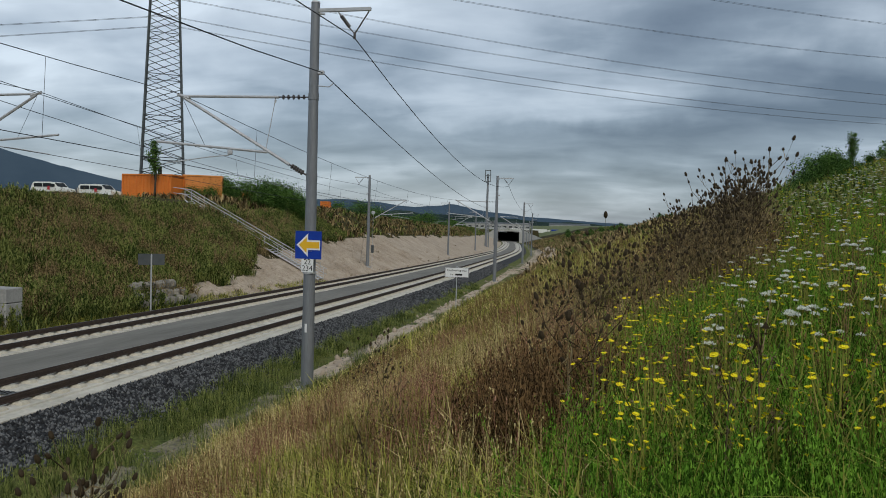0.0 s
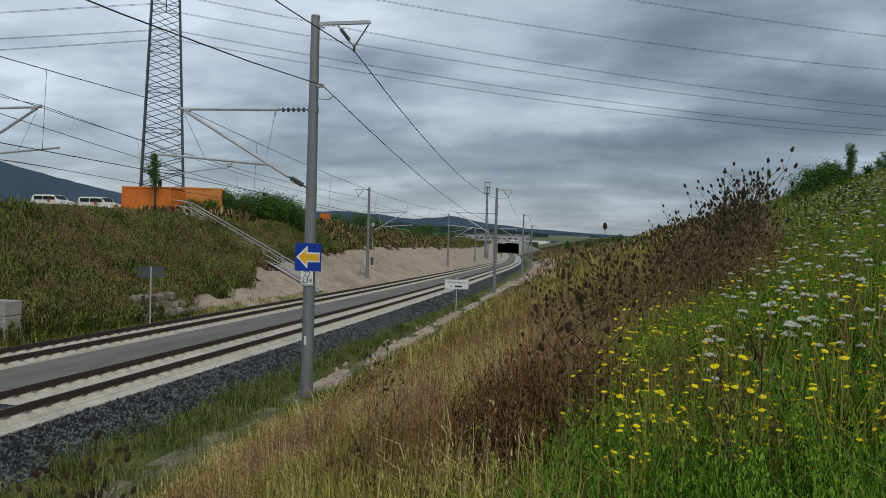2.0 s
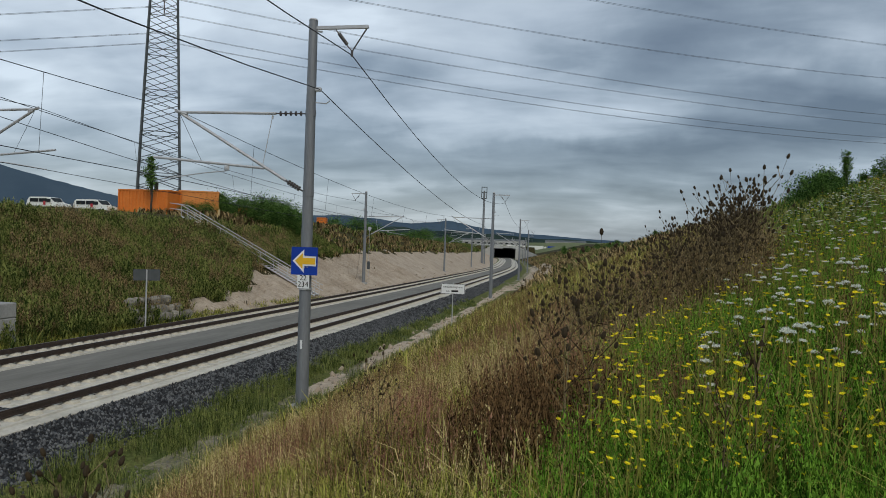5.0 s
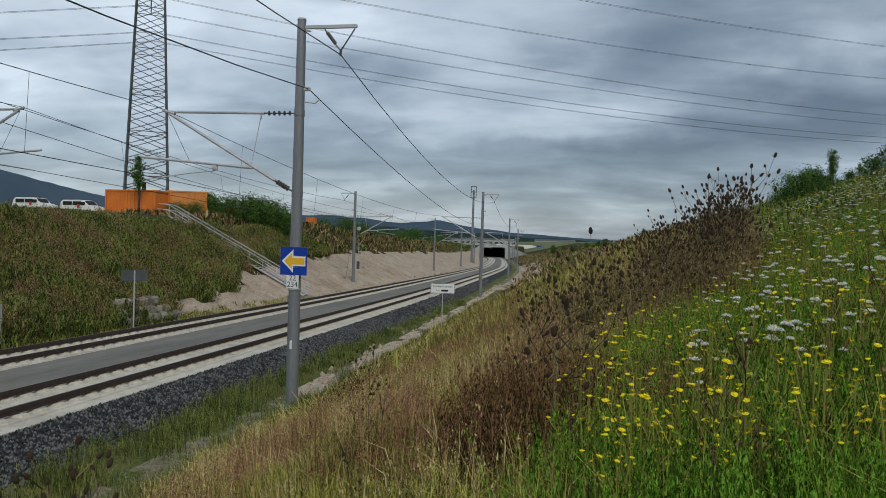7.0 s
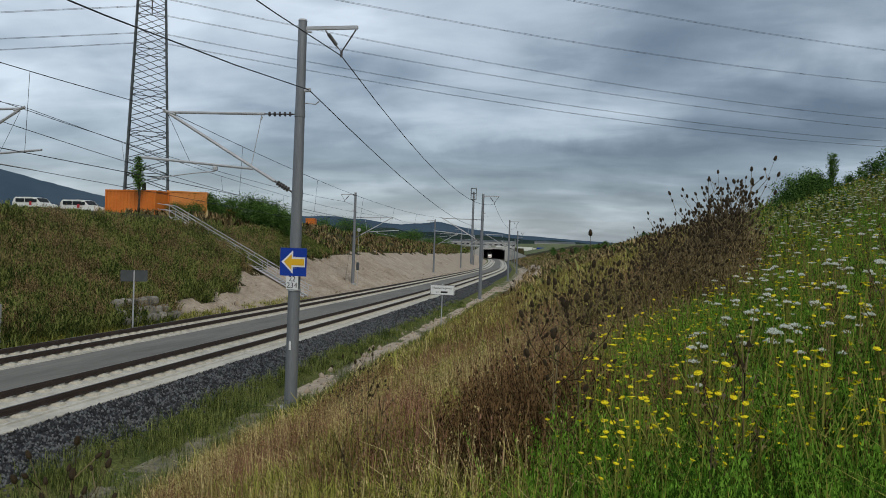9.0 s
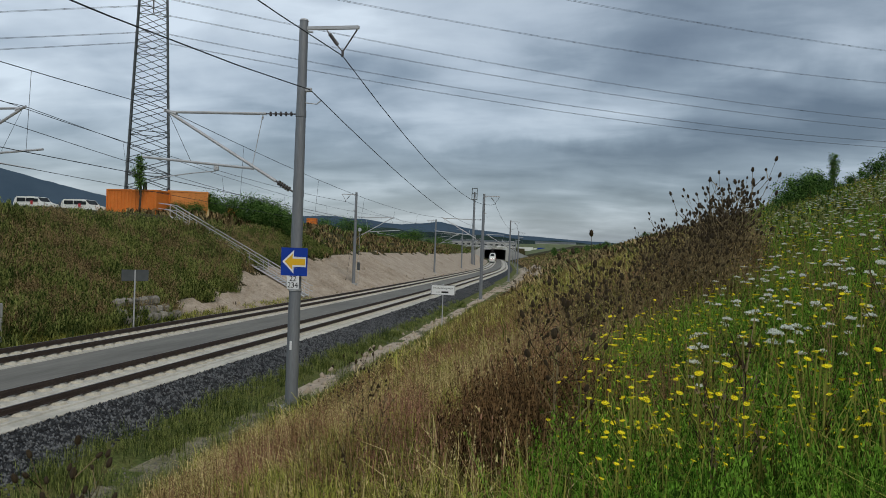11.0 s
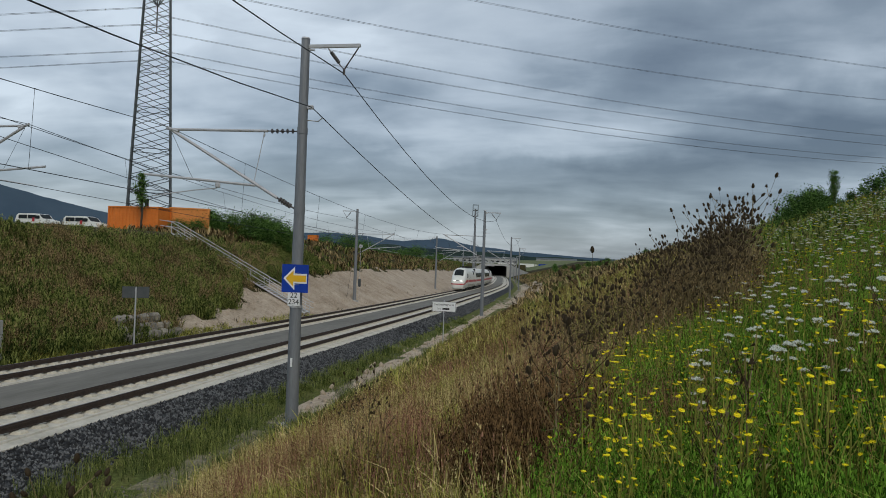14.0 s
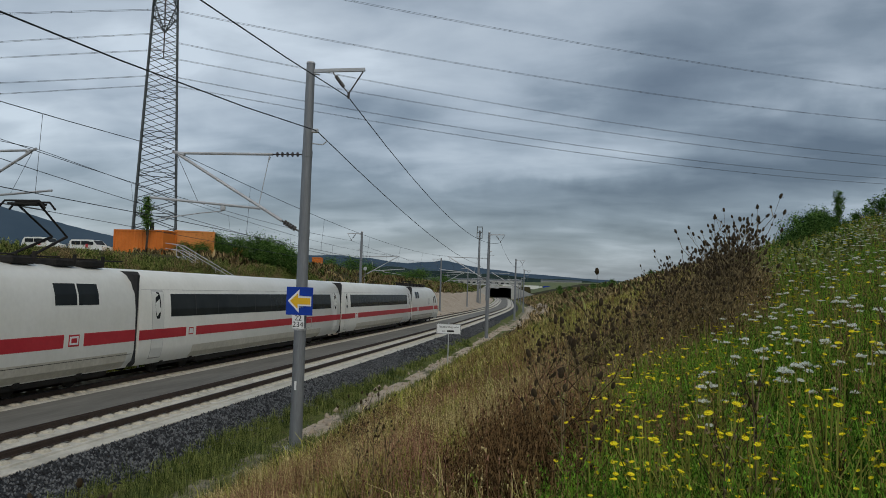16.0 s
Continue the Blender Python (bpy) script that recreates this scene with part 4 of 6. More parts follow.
for (d0, d1) in ((L0 - 2.5, L0 - 14), (R0 + 2.5, R0 + 14)):
    a, b = at(PS - 1.8, d0, -1.2), at(PS - 12, d1, -1.2)
    part("wing_wall", Geo().add([a, b, b + Vector((0, 0, 3.4)), a + Vector((0, 0, 8.2)), a + Vector((0, 0.6, 0)), b + Vector((0, 0.6, 0)), b + Vector((0, 0.6, 3.4)), a + Vector((0, 0.6, 8.2))], [(0, 1, 2, 3), (7, 6, 5, 4), (0, 4, 5, 1), (1, 5, 6, 2), (2, 6, 7, 3), (3, 7, 4, 0)]), M_PORTAL, portal)


# ---- farther containers on the bank ----
container(Matrix.Translation((-52.0, 91.0, 5.9)) @ Matrix.Rotation(radians(15), 4, "Z"), 3.6, 2.4, 2.6, M_SIGNBACK, "dark grey site container behind the shrubs")
container(Matrix.Translation((-52.5, 98.0, 5.9)) @ Matrix.Rotation(radians(15), 4, "Z"), 3.0, 2.4, 2.2, M_ORANGE, "small orange site container behind the shrubs")
container(Matrix.Translation((-54.6, 139.0, 5.9)) @ Matrix.Rotation(radians(10), 4, "Z"), 1.9, 1.8, 2.3, M_ORANGE, "small orange site container farther along the bank")


# ---- lorries and halls beyond the tunnel ----
def lorry(m, load, label):
    ob = thing("lorry", label, "lorry", "lorries beyond the tunnel", m)
    part("cab", Geo().box((6.2, 0, 2.0), (2.1, 2.4, 2.8), bevel=0.25), M_TRAIN, ob)
    part("windscreen", Geo().box((7.22, 0, 2.5), (0.1, 2.0, 1.0), bevel=0.04), M_TGLASS, ob)
    part("load_box", Geo().box((-1.4, 0, 2.5), (12.4, 2.5, 2.9), bevel=0.08), load, ob)
    part("chassis", Geo().box((0.5, 0, 0.8), (13.0, 1.2, 0.35)), M_UNDER, ob)
    for x in (-6, -4.7, -3.4, 2.2, 5.9):
        for y in (-1.05, 1.05):
            part("wheel", Geo().tube([(x, y - 0.15, 0.5), (x, y + 0.15, 0.5)], 0.5, 12), M_RUBBER, ob)
    return ob


def hall(m, ln, w, h, wall, label):
    ob = thing("industrial_hall", label, "building", "halls in the valley", m)
    part("wall", Geo().box((0, 0, h / 2 - 2), (ln, w, h + 4)), wall, ob)
    part("roof", Geo().add([(-ln / 2 - 0.4, -w / 2 - 0.4, h), (ln / 2 + 0.4, -w / 2 - 0.4, h), (ln / 2 + 0.4, w / 2 + 0.4, h), (-ln / 2 - 0.4, w / 2 + 0.4, h), (-ln / 2 - 0.4, 0, h + 1.6), (ln / 2 + 0.4, 0, h + 1.6)], [(0, 1, 5, 4), (3, 4, 5, 2), (0, 4, 3), (1, 2, 5), (0, 3, 2, 1)]), M_SIGNBACK, ob)
    n = int(ln / 6)
    for i in range(n):
        part("window", Geo().box((-ln / 2 + (i + 0.5) * ln / n, -w / 2 - 0.05, h * 0.62), (ln / n * 0.55, 0.12, 1.5)), M_TGLASS, ob)
    part("gate", Geo().box((ln * 0.2, -w / 2 - 0.06, 2.2), (4.2, 0.12, 4.4)), M_GALV, ob)
    return ob


for x, y, load, lab in ((-52, 560, M_TRAIN, "white lorry on the road beyond the tunnel"), (-36, 565, M_TRAIN, "white lorry on the road beyond the tunnel"), (-20, 560, M_BLUE, "blue lorry on the road beyond the tunnel"), (-5, 566, M_ORANGE, "orange lorry on the road beyond the tunnel"), (12, 560, M_GALV, "grey lorry on the road beyond the tunnel"), (-70, 562, M_GALV, "grey lorry on the road beyond the tunnel")):
    lorry(Matrix.Translation((x, y, -1.0)) @ Matrix.Rotation(radians(4), 4, "Z"), load, lab)
for x, y, ln, h, wm, lab in ((-90, 760, 60, 8, M_CONCRETE, "long grey industrial hall in the valley"), (-20, 800, 44, 9, M_CONCRETE, "grey industrial hall in the valley"), (-160, 820, 70, 8, M_CONCRETE, "pale industrial hall in the valley"), (40, 780, 40, 7, M_TRAIN, "low white hall in the valley")):
    hall(Matrix.Translation((x, y, -1.0)) @ Matrix.Rotation(radians(5), 4, "Z"), ln, 24, h, wm, lab)

# guard rail across the meadow
gr = thing("guard_rail", "pale steel guard rail half hidden in the meadow", "guard rail")
pa, pb = Vector((7.6, 20.4, plant_z(7.6, 20.4) + 0.2)), Vector((9.3, 29.5, plant_z(9.3, 29.5) + 0.1))
g = Geo()
dirn = (pb - pa)
g.loft([[p + Vector((o, 0, z)) for o, z in ((0, -0.1), (0.04, -0.06), (0, 0), (0.04, 0.06), (0, 0.1), (-0.02, 0.1), (-0.02, -0.1))] for p in (pa, pa.lerp(pb, 0.5), pb)])
part("rail_beam", g, M_GALV, gr)
for k in range(5):
    p = pa.lerp(pb, k / 4)
    part("post", Geo().tube([p + Vector((0.08, 0, -1.1)), p + Vector((0.08, 0, 0.1))], 0.05, 6), M_GALV, gr)


# ---- the train: four vehicles on the far track ----
def shell(y, w=1.0, roof=3.84, low=0.42, k=1.0):
    """One cross-section of a car body at y: half-widths by height."""
    pts = [(1.18 * w, low), (1.40 * w, low + 0.25), (1.49 * w, 1.0), (1.51 * w, 1.7), (1.48 * w, 2.4), (1.40 * w, 2.95), (1.24 * w, 3.35), (0.98 * w, 3.62), (0.62 * w, 3.78), (0.22 * w, 3.84)]
    pts = [(x, z if z <= 1.0 else 1.0 + (z - 1.0) * (roof - 1.0) / 2.84) for x, z in pts]
    return [(x, y, z) for x, z in pts] + [(-x, y, z) for x, z in reversed(pts)]


def side_x(z):
    return float(np.interp(z, [0.42, 0.67, 1.0, 1.7, 2.4, 2.95, 3.35], [1.18, 1.40, 1.49, 1.51, 1.48, 1.40, 1.24]))


def skin(y0, y1, z0, z1, off, sgn, nz=3, bend=0.02):
    """A sheet of panel that hugs the side wall."""
    g = Geo()
    rows = []
    levels = sorted({z0, z1, *(k for k in (0.42, 0.67, 1.0, 1.7, 2.4, 2.95, 3.35) if z0 < k < z1)})
    nz = len(levels) - 1
    for z in levels:
        rows.append([(sgn * (side_x(z) + off), y, z) for y in (y0, y1)])
    inner = [[(sgn * (side_x(p[2]) - bend), p[1], p[2]) for p in r] for r in rows]
    n = nz + 1
    vs = [p for r in rows for p in r] + [p for r in inner for p in r]
    fs = [(2 * j, 2 * j + 1, 2 * j + 3, 2 * j + 2) for j in range(nz)]
    e = 2 * n
    fs += [(0, e, e + 1, 1), (2 * nz, 2 * nz + 1, e + 2 * nz + 1, e + 2 * nz)]
    fs += [(2 * j, 2 * j + 2, e + 2 * j + 2, e + 2 * j) for j in range(nz)] + [(2 * j + 1, e + 2 * j + 1, e + 2 * j + 3, 2 * j + 3) for j in range(nz)]
    g.add(vs, fs if sgn > 0 else [tuple(reversed(f)) for f in fs])
    return g


def bogie(ob, y, powered):
    b = part("bogie", Geo().box((0, y, 0.55), (2.3, 3.4, 0.28), bevel=0.06).box((1.08, y, 0.52), (0.16, 3.5, 0.42), bevel=0.06).box((-1.08, y, 0.52), (0.16, 3.5, 0.42), bevel=0.06), M_UNDER, ob)
    wb = 1.5 if powered else 1.25
    for dy in (-wb, wb):
        for x in (-0.76, 0.76):
            part("wheel", Geo().tube([(x - 0.065, y + dy, 0.47), (x + 0.065, y + dy, 0.47)], 0.46, 20), M_UNDER, b)
        for x in (-1.12, 1.12):
            part("axle_box", Geo().box((x, y + dy, 0.48), (0.22, 0.36, 0.34), bevel=0.06), M_UNDER, b)
    return b


def power_car(name_label, pantograph):
    """Nose towards -y; the origin is at the nose on the rails' top."""
    ob = thing("power_car", name_label, "train power car", "vehicles of the train")
    ln = 20.3
    rings = []
    prof = [(0.0, 0.52, 1.15, 0.50), (0.10, 0.70, 1.55, 0.36), (0.32, 0.82, 1.86, 0.28), (0.8, 0.90, 2.16, 0.24), (1.4, 0.95, 2.46, 0.24), (2.1, 0.975, 2.95, 0.26), (2.8, 0.985, 3.36, 0.30), (3.6, 0.995, 3.64, 0.34), (4.6, 1.0, 3.79, 0.38), (6.0, 1.0, 3.84, 0.42), (ln, 1.0, 3.84, 0.42)]
    for y, w, roof, low in prof:
        rings.append(shell(y, w, roof, low))
    part("body", Geo().loft(rings), M_TRAIN, ob, smooth=True)
    # cab glass, wrapped round the nose
    g = Geo()
    vs, nrow = [], 6
    for j in range(nrow + 1):
        f = j / nrow
        y = 1.46 + 1.75 * f
        ring = shell(y, float(np.interp(y, [p[0] for p in prof], [p[1] for p in prof])), float(np.interp(y, [p[0] for p in prof], [p[2] for p in prof])), 0.3)
        top = [p for p in ring if p[2] > 0]
        zt = max(p[2] for p in ring)
        wide = 1.0 + 0.14 * (1 - f)
        for i in range(13):
            x = wide * (i / 6 - 1)
            # height of the skin at this half-width
            right = sorted([(abs(p[0]), p[2]) for p in ring[:10]])
            z = float(np.interp(abs(x), [q[0] for q in right], [q[1] for q in right]))
            if abs(x) < right[0][0]:
                z = zt
            vs.append((x, y - 0.03, z + 0.022))
    fs = [(j * 13 + i, j * 13 + i + 1, (j + 1) * 13 + i + 1, (j + 1) * 13 + i) for j in range(nrow) for i in range(12)]
    g.add(vs, fs)
    part("windscreen", g, M_TGLASS, ob, "dark curved windscreen", smooth=True)
    for x in (-0.35, 0.35):
        part("wiper", Geo().tube([(x, 1.4, 2.5), (x * 1.6, 2.4, 3.17)], 0.02, 5), M_BLACK, ob)
    for sgn in (-1, 1):
        part("headlight", Geo().box((sgn * 0.62, 0.30, 1.58), (0.42, 0.38, 0.19), Matrix.Rotation(radians(sgn * -14), 3, "Z"), bevel=0.05), M_HEADLIGHT, ob, "lit oblong headlight")
        part("side_window", skin(4.0, 4.75, 2.05, 2.85, 0.006, sgn), M_TGLASS, ob)
        part("cab_door", skin(5.3, 5.98, 0.85, 2.9, 0.004, sgn), M_SEAM, ob)
        part("door_leaf", skin(5.33, 5.95, 0.88, 2.87, 0.008, sgn), M_TRAIN, ob)
        part("door_window", skin(5.42, 5.86, 2.1, 2.75, 0.012, sgn), M_TGLASS, ob)
        part("stripe", skin(3.2, 16.2, 1.34, 1.74, 0.006, sgn), M_RED, ob, "red stripe")
        part("stripe", skin(17.25, ln, 1.34, 1.74, 0.006, sgn), M_RED, ob, "red stripe")
        part("emblem", skin(16.45, 17.0, 1.36, 1.72, 0.006, sgn), M_RED, ob, "small red framed emblem")
        part("emblem_field", skin(16.5, 16.95, 1.41, 1.67, 0.010, sgn, 1), M_WHITE, ob)
        part("emblem_bar", skin(16.58, 16.87, 1.47, 1.61, 0.014, sgn, 1), M_RED, ob)
        for y in (15.75, 16.95):
            part("engine_room_window", skin(y, y + 1.1, 2.62, 3.28, 0.008, sgn), M_TGLASS, ob)
        for k, y in enumerate((8.6, 9.0, 9.5)):
            part("lettering_bar", skin(y, y + (0.1 if k == 0 else 0.28), 1.95, 2.6, 0.004, sgn), M_SEAM, ob)
        part("skirt", skin(6.3, 19.9, 0.46, 0.98, 0.004, sgn, 3), M_TRAINLOW, ob, "dusty cream skirt")
        part("skirt_seam", skin(3.0, 20.2, 0.90, 0.915, 0.008, sgn, 1), M_UNDER, ob)
    # stripe round the nose
    g = Geo()
    ys = [p[0] for p in prof]
    ws = [1.49 * p[1] for p in prof]
    plan = [(float(np.interp(y, ys, ws)), y) for y in (3.2, 2.6, 2.0, 1.4, 0.9, 0.55, 0.32, 0.2, 0.1, 0.04, 0.0)]
    plan = plan + [(0.5, -0.005), (0.25, -0.01), (0.0, -0.012)]
    plan = plan + [(-x, y) for x, y in reversed(plan[:-1])]
    vs = []
    for x, y in plan:
        f = smooth01((y - 0.1) / 2.6)
        o = 0.02
        vs += [(x * (1 + o / 1.4), y - 0.03 * (1 - f), 0.98 + 0.36 * f), (x * (1 + o / 1.4), y - 0.03 * (1 - f), 1.15 + 0.59 * f)]
    g.add(vs, [(2 * i, 2 * i + 2, 2 * i + 3, 2 * i + 1) for i in range(len(plan) - 1)])
    part("nose_stripe", g, M_RED, ob, "red stripe round the nose")
    part("coupler_flap", Geo().box((0, 0.06, 0.72), (0.14, 0.1, 0.1), bevel=0.03), M_BLACK, ob)
    part("lamp_panel", Geo().box((0, 0.24, 1.62), (0.66, 0.2, 0.1), bevel=0.03), M_BLACK, ob)
    part("underframe", Geo().box((0, 11.5, 0.5), (2.3, 15.5, 0.5), bevel=0.1), M_UNDER, ob)
    bogie(ob, 5.6, True)
    bogie(ob, 16.0, True)
    roofg = Geo()
    for y in (9.0, 11.0, 13.0, 15.0, 17.0, 18.6):
        roofg.box((0.0, y, 3.92), (1.5, 1.1, 0.22), bevel=0.05).tube([(-0.8, y, 4.0), (-0.8, y + 1.6, 4.08), (0.8, y + 1.6, 4.08)], 0.03, 6)
        roofg.tube([(0.7, y + 0.5, 3.85), (0.7, y + 0.5, 4.2)], 0.07, 8)
    part("roof_equipment", roofg, M_UNDER, ob, "dark insulators and bars on the roof")
    pa = Geo()
    if pantograph:
        hh = 5.70
        for x in (-0.45, 0.45):
            pa.tube([(x, 15.6, 4.05), (x * 0.7, 17.5, 4.75)], 0.045, 6).tube([(x * 0.7, 17.5, 4.75), (x, 15.9, hh - 0.1)], 0.035, 6)
        for dy in (-0.25, 0.25):
            pa.tube([(-0.95, 15.8 + dy, hh - 0.22), (-0.7, 15.8 + dy, hh), (0.7, 15.8 + dy, hh), (0.95, 15.8 + dy, hh - 0.22)], 0.035, 6)
        pa.box((0, 15.8, hh - 0.08), (1.2, 0.5, 0.06))
    else:
        pa.tube([(-0.45, 15.6, 4.05), (-0.4, 17.4, 4.2), (-0.45, 15.8, 4.3), (0.45, 15.8, 4.3), (0.4, 17.4, 4.2), (0.45, 15.6, 4.05)], 0.04, 6)
        pa.tube([(-0.9, 15.7, 4.3), (0.9, 15.7, 4.3)], 0.04, 6)
    part("pantograph", pa, M_UNDER, ob, "raised pantograph" if pantograph else "folded pantograph")
    part("gangway", Geo().box((0, ln + 0.14, 2.1), (2.86, 0.4, 3.3), bevel=0.12), M_RUBBER, ob)
    return ob


def coach(label):
    ob = thing("coach", label, "train coach", "vehicles of the train")
    ln = 26.1
    part("body", Geo().loft([shell(0.0, 0.97, 3.80), shell(0.12, 1, 3.84), shell(ln - 0.12, 1, 3.84), shell(ln, 0.97, 3.80)]), M_TRAIN, ob, smooth=True)
    for sgn in (-1, 1):
        for y in (0.85, ln - 1.75):
            part("door", skin(y, y + 0.9, 0.62, 3.1, 0.004, sgn, 5), M_SEAM, ob)
            part("door_leaf", skin(y + 0.03, y + 0.87, 0.66, 3.06, 0.008, sgn, 5), M_TRAIN, ob)
            n = 14
            pts = [(y + 0.45 + 0.2 * math.copysign(abs(math.cos(2 * math.pi * i / n)) ** 0.6, math.cos(2 * math.pi * i / n)), 2.55 + 0.5 * math.sin(2 * math.pi * i / n)) for i in range(n)]
            vs = [(sgn * (side_x(z) + 0.014), yy, z) for yy, z in pts] + [(sgn * (side_x(z) - 0.01), yy, z) for yy, z in pts]
            fs = [tuple(range(n)), tuple(range(2 * n - 1, n - 1, -1))] + [(i, n + i, n + (i + 1) % n, (i + 1) % n) for i in range(n)]
            part("door_window", Geo().add(vs, fs if sgn < 0 else [tuple(reversed(f)) for f in fs]), M_TGLASS, ob)
        part("window_band", skin(2.3, ln - 2.3, 2.12, 2.98, 0.006, sgn), M_TGLASS, ob, "continuous dark window band")
        for k in range(1, 10):
            yy = 2.3 + (ln - 4.6) * k / 10
            part("window_joint", skin(yy - 0.02, yy + 0.02, 2.12, 2.98, 0.009, sgn, 2), M_RUBBER, ob)
        part("stripe", skin(0.0, 3.6, 1.34, 1.69, 0.011, sgn), M_RED, ob, "red stripe")
        part("stripe", skin(4.5, ln, 1.34, 1.69, 0.011, sgn), M_RED, ob, "red stripe")
        part("emblem", skin(3.85, 4.25, 1.38, 1.66, 0.006, sgn), M_RED, ob, "small red framed emblem")
        part("emblem_field", skin(3.9, 4.2, 1.42, 1.62, 0.010, sgn, 1), M_WHITE, ob)
        part("skirt", skin(4.3, ln - 4.3, 0.46, 0.95, 0.004, sgn, 3), M_TRAINLOW, ob, "dusty cream skirt")
        part("roof_seam", skin(0.2, ln - 0.2, 3.12, 3.135, 0.004, sgn, 1), M_SEAM, ob)
    part("underframe", Geo().box((0, ln / 2, 0.42), (2.35, 16.0, 0.42), bevel=0.1), M_UNDER, ob)
    bogie(ob, 3.4, False)
    bogie(ob, ln - 3.4, False)
    part("gangway", Geo().box((0, ln + 0.16, 2.1), (2.86, 0.4, 3.3), bevel=0.12), M_RUBBER, ob)
    return ob


LEAD = power_car("white train power car with red stripe, lit headlights and raised pantograph", True)
COACH_A = coach("white train coach with dark window band and red stripe")
COACH_B = copy_thing(COACH_A, Matrix.Identity(4))
TAIL = power_car("white trailing power car with red stripe at the train's end", False)
for v in (LEAD, COACH_A, COACH_B, TAIL):
    v.scale = (1.0, 1.0, 1.18)


def nose_at(t):
    """How far along the line the train's nose stands."""
    return float(np.interp(t, [0, 14.0, 14.5, 15.0, 15.5, 16.0], [1042.0, 137.0, 104.6, 72.2, 39.7, 5.85]))


def car_pose(s0, length, flip=False):
    """A vehicle whose ends stand on the far track at s0 and s0 + length."""
    a, b = at(s0, FAR), at(s0 + length, FAR)
    d = (b - a).normalized()
    m = d.to_track_quat("Y", "Z").to_matrix().to_4x4()
    if flip:
        return Matrix.Translation(b) @ m @ Matrix.Rotation(math.pi, 4, "Z")
    return Matrix.Translation(a) @ m


def motions():
    order = ((LEAD, 0.0, 20.3, False), (COACH_A, 20.65, 26.1, False), (COACH_B, 47.1, 26.1, False), (TAIL, 73.55, 20.3, True))
    times = [k * 0.5 for k in range(33)]
    for ob, off, ln, flip in order:
        walk(ob, [(t, car_pose(nose_at(t) + off, ln, flip)) for t in times])


# ---- plants ----
def tri_mesh(name, verts, tris, material, label, category):
    me = bpy.data.meshes.new(name)
    me.vertices.add(len(verts))
    me.vertices.foreach_set("co", np.asarray(verts, np.float32).ravel())
    me.loops.add(len(tris) * 3)
    me.loops.foreach_set("vertex_index", np.asarray(tris, np.int32).ravel())
    me.polygons.add(len(tris))
    me.polygons.foreach_set("loop_start", np.arange(0, len(tris) * 3, 3, dtype=np.int32))
    me.materials.append(material)
    me.update(calc_edges=True)
    return tagged(new(name, me), label, category, kind="stuff")


def tuft(seed, blades, height, spread, width, droop, upright=0.0):
    """Blades of grass from one root: each a bent strip of three triangles."""
    r = np.random.RandomState(seed)
    vs, ts = [], []
    for _ in range(blades):
        a, lean = r.uniform(0, 2 * math.pi), r.uniform(0.05, 1.0) * (1 - upright)
        h = height * r.uniform(0.55, 1.1)
        bx, by = r.normal(0, spread * 0.35, 2)
        dx, dy = math.cos(a), math.sin(a)
        wx, wy = -dy * width / 2 * r.uniform(0.7, 1.3), dx * width / 2
        mx, my, mz = bx + dx * lean * spread * 0.5, by + dy * lean * spread * 0.5, h * 0.58
        tx, ty, tz = bx + dx * lean * spread * (1 + droop), by + dy * lean * spread * (1 + droop), h * (1 - droop * lean * 0.5)
        k = len(vs)
        vs += [(bx - wx, by - wy, -0.05), (bx + wx, by + wy, -0.05), (mx - wx * 0.8, my - wy * 0.8, mz), (mx + wx * 0.8, my + wy * 0.8, mz), (tx, ty, tz)]
        ts += [(k, k + 1, k + 3), (k, k + 3, k + 2), (k + 2, k + 3, k + 4)]
    return np.array(vs), np.array(ts)


def seedhead(seed, stalks, height, spread, bits, size):
    """Thin stalks with crumbs of seed or leaf along their upper part."""
    r = np.random.RandomState(seed)
    vs, ts = [], []
    for _ in range(stalks):
        a, lean = r.uniform(0, 2 * math.pi), r.uniform(0, 1)
        h = height * r.uniform(0.7, 1.1)
        bx, by = r.normal(0, spread * 0.25, 2)
        tx, ty = bx + math.cos(a) * lean * spread, by + math.sin(a) * lean * spread
        k = len(vs)
        w = 0.006
        vs += [(bx - w, by, -0.05), (bx + w, by, -0.05), (tx, ty, h)]
        ts += [(k, k + 1, k + 2)]
        for _ in range(bits):
            f = r.uniform(0.35, 1.0)
            c = np.array([bx + (tx - bx) * f, by + (ty - by) * f, h * f]) + r.normal(0, size * 1.2, 3)
            k = len(vs)
            for _ in range(3):
                vs.append(tuple(c + r.normal(0, size, 3) * (0.55, 0.55, 1.7)))
            ts.append((k, k + 1, k + 2))
    return np.array(vs), np.array(ts)


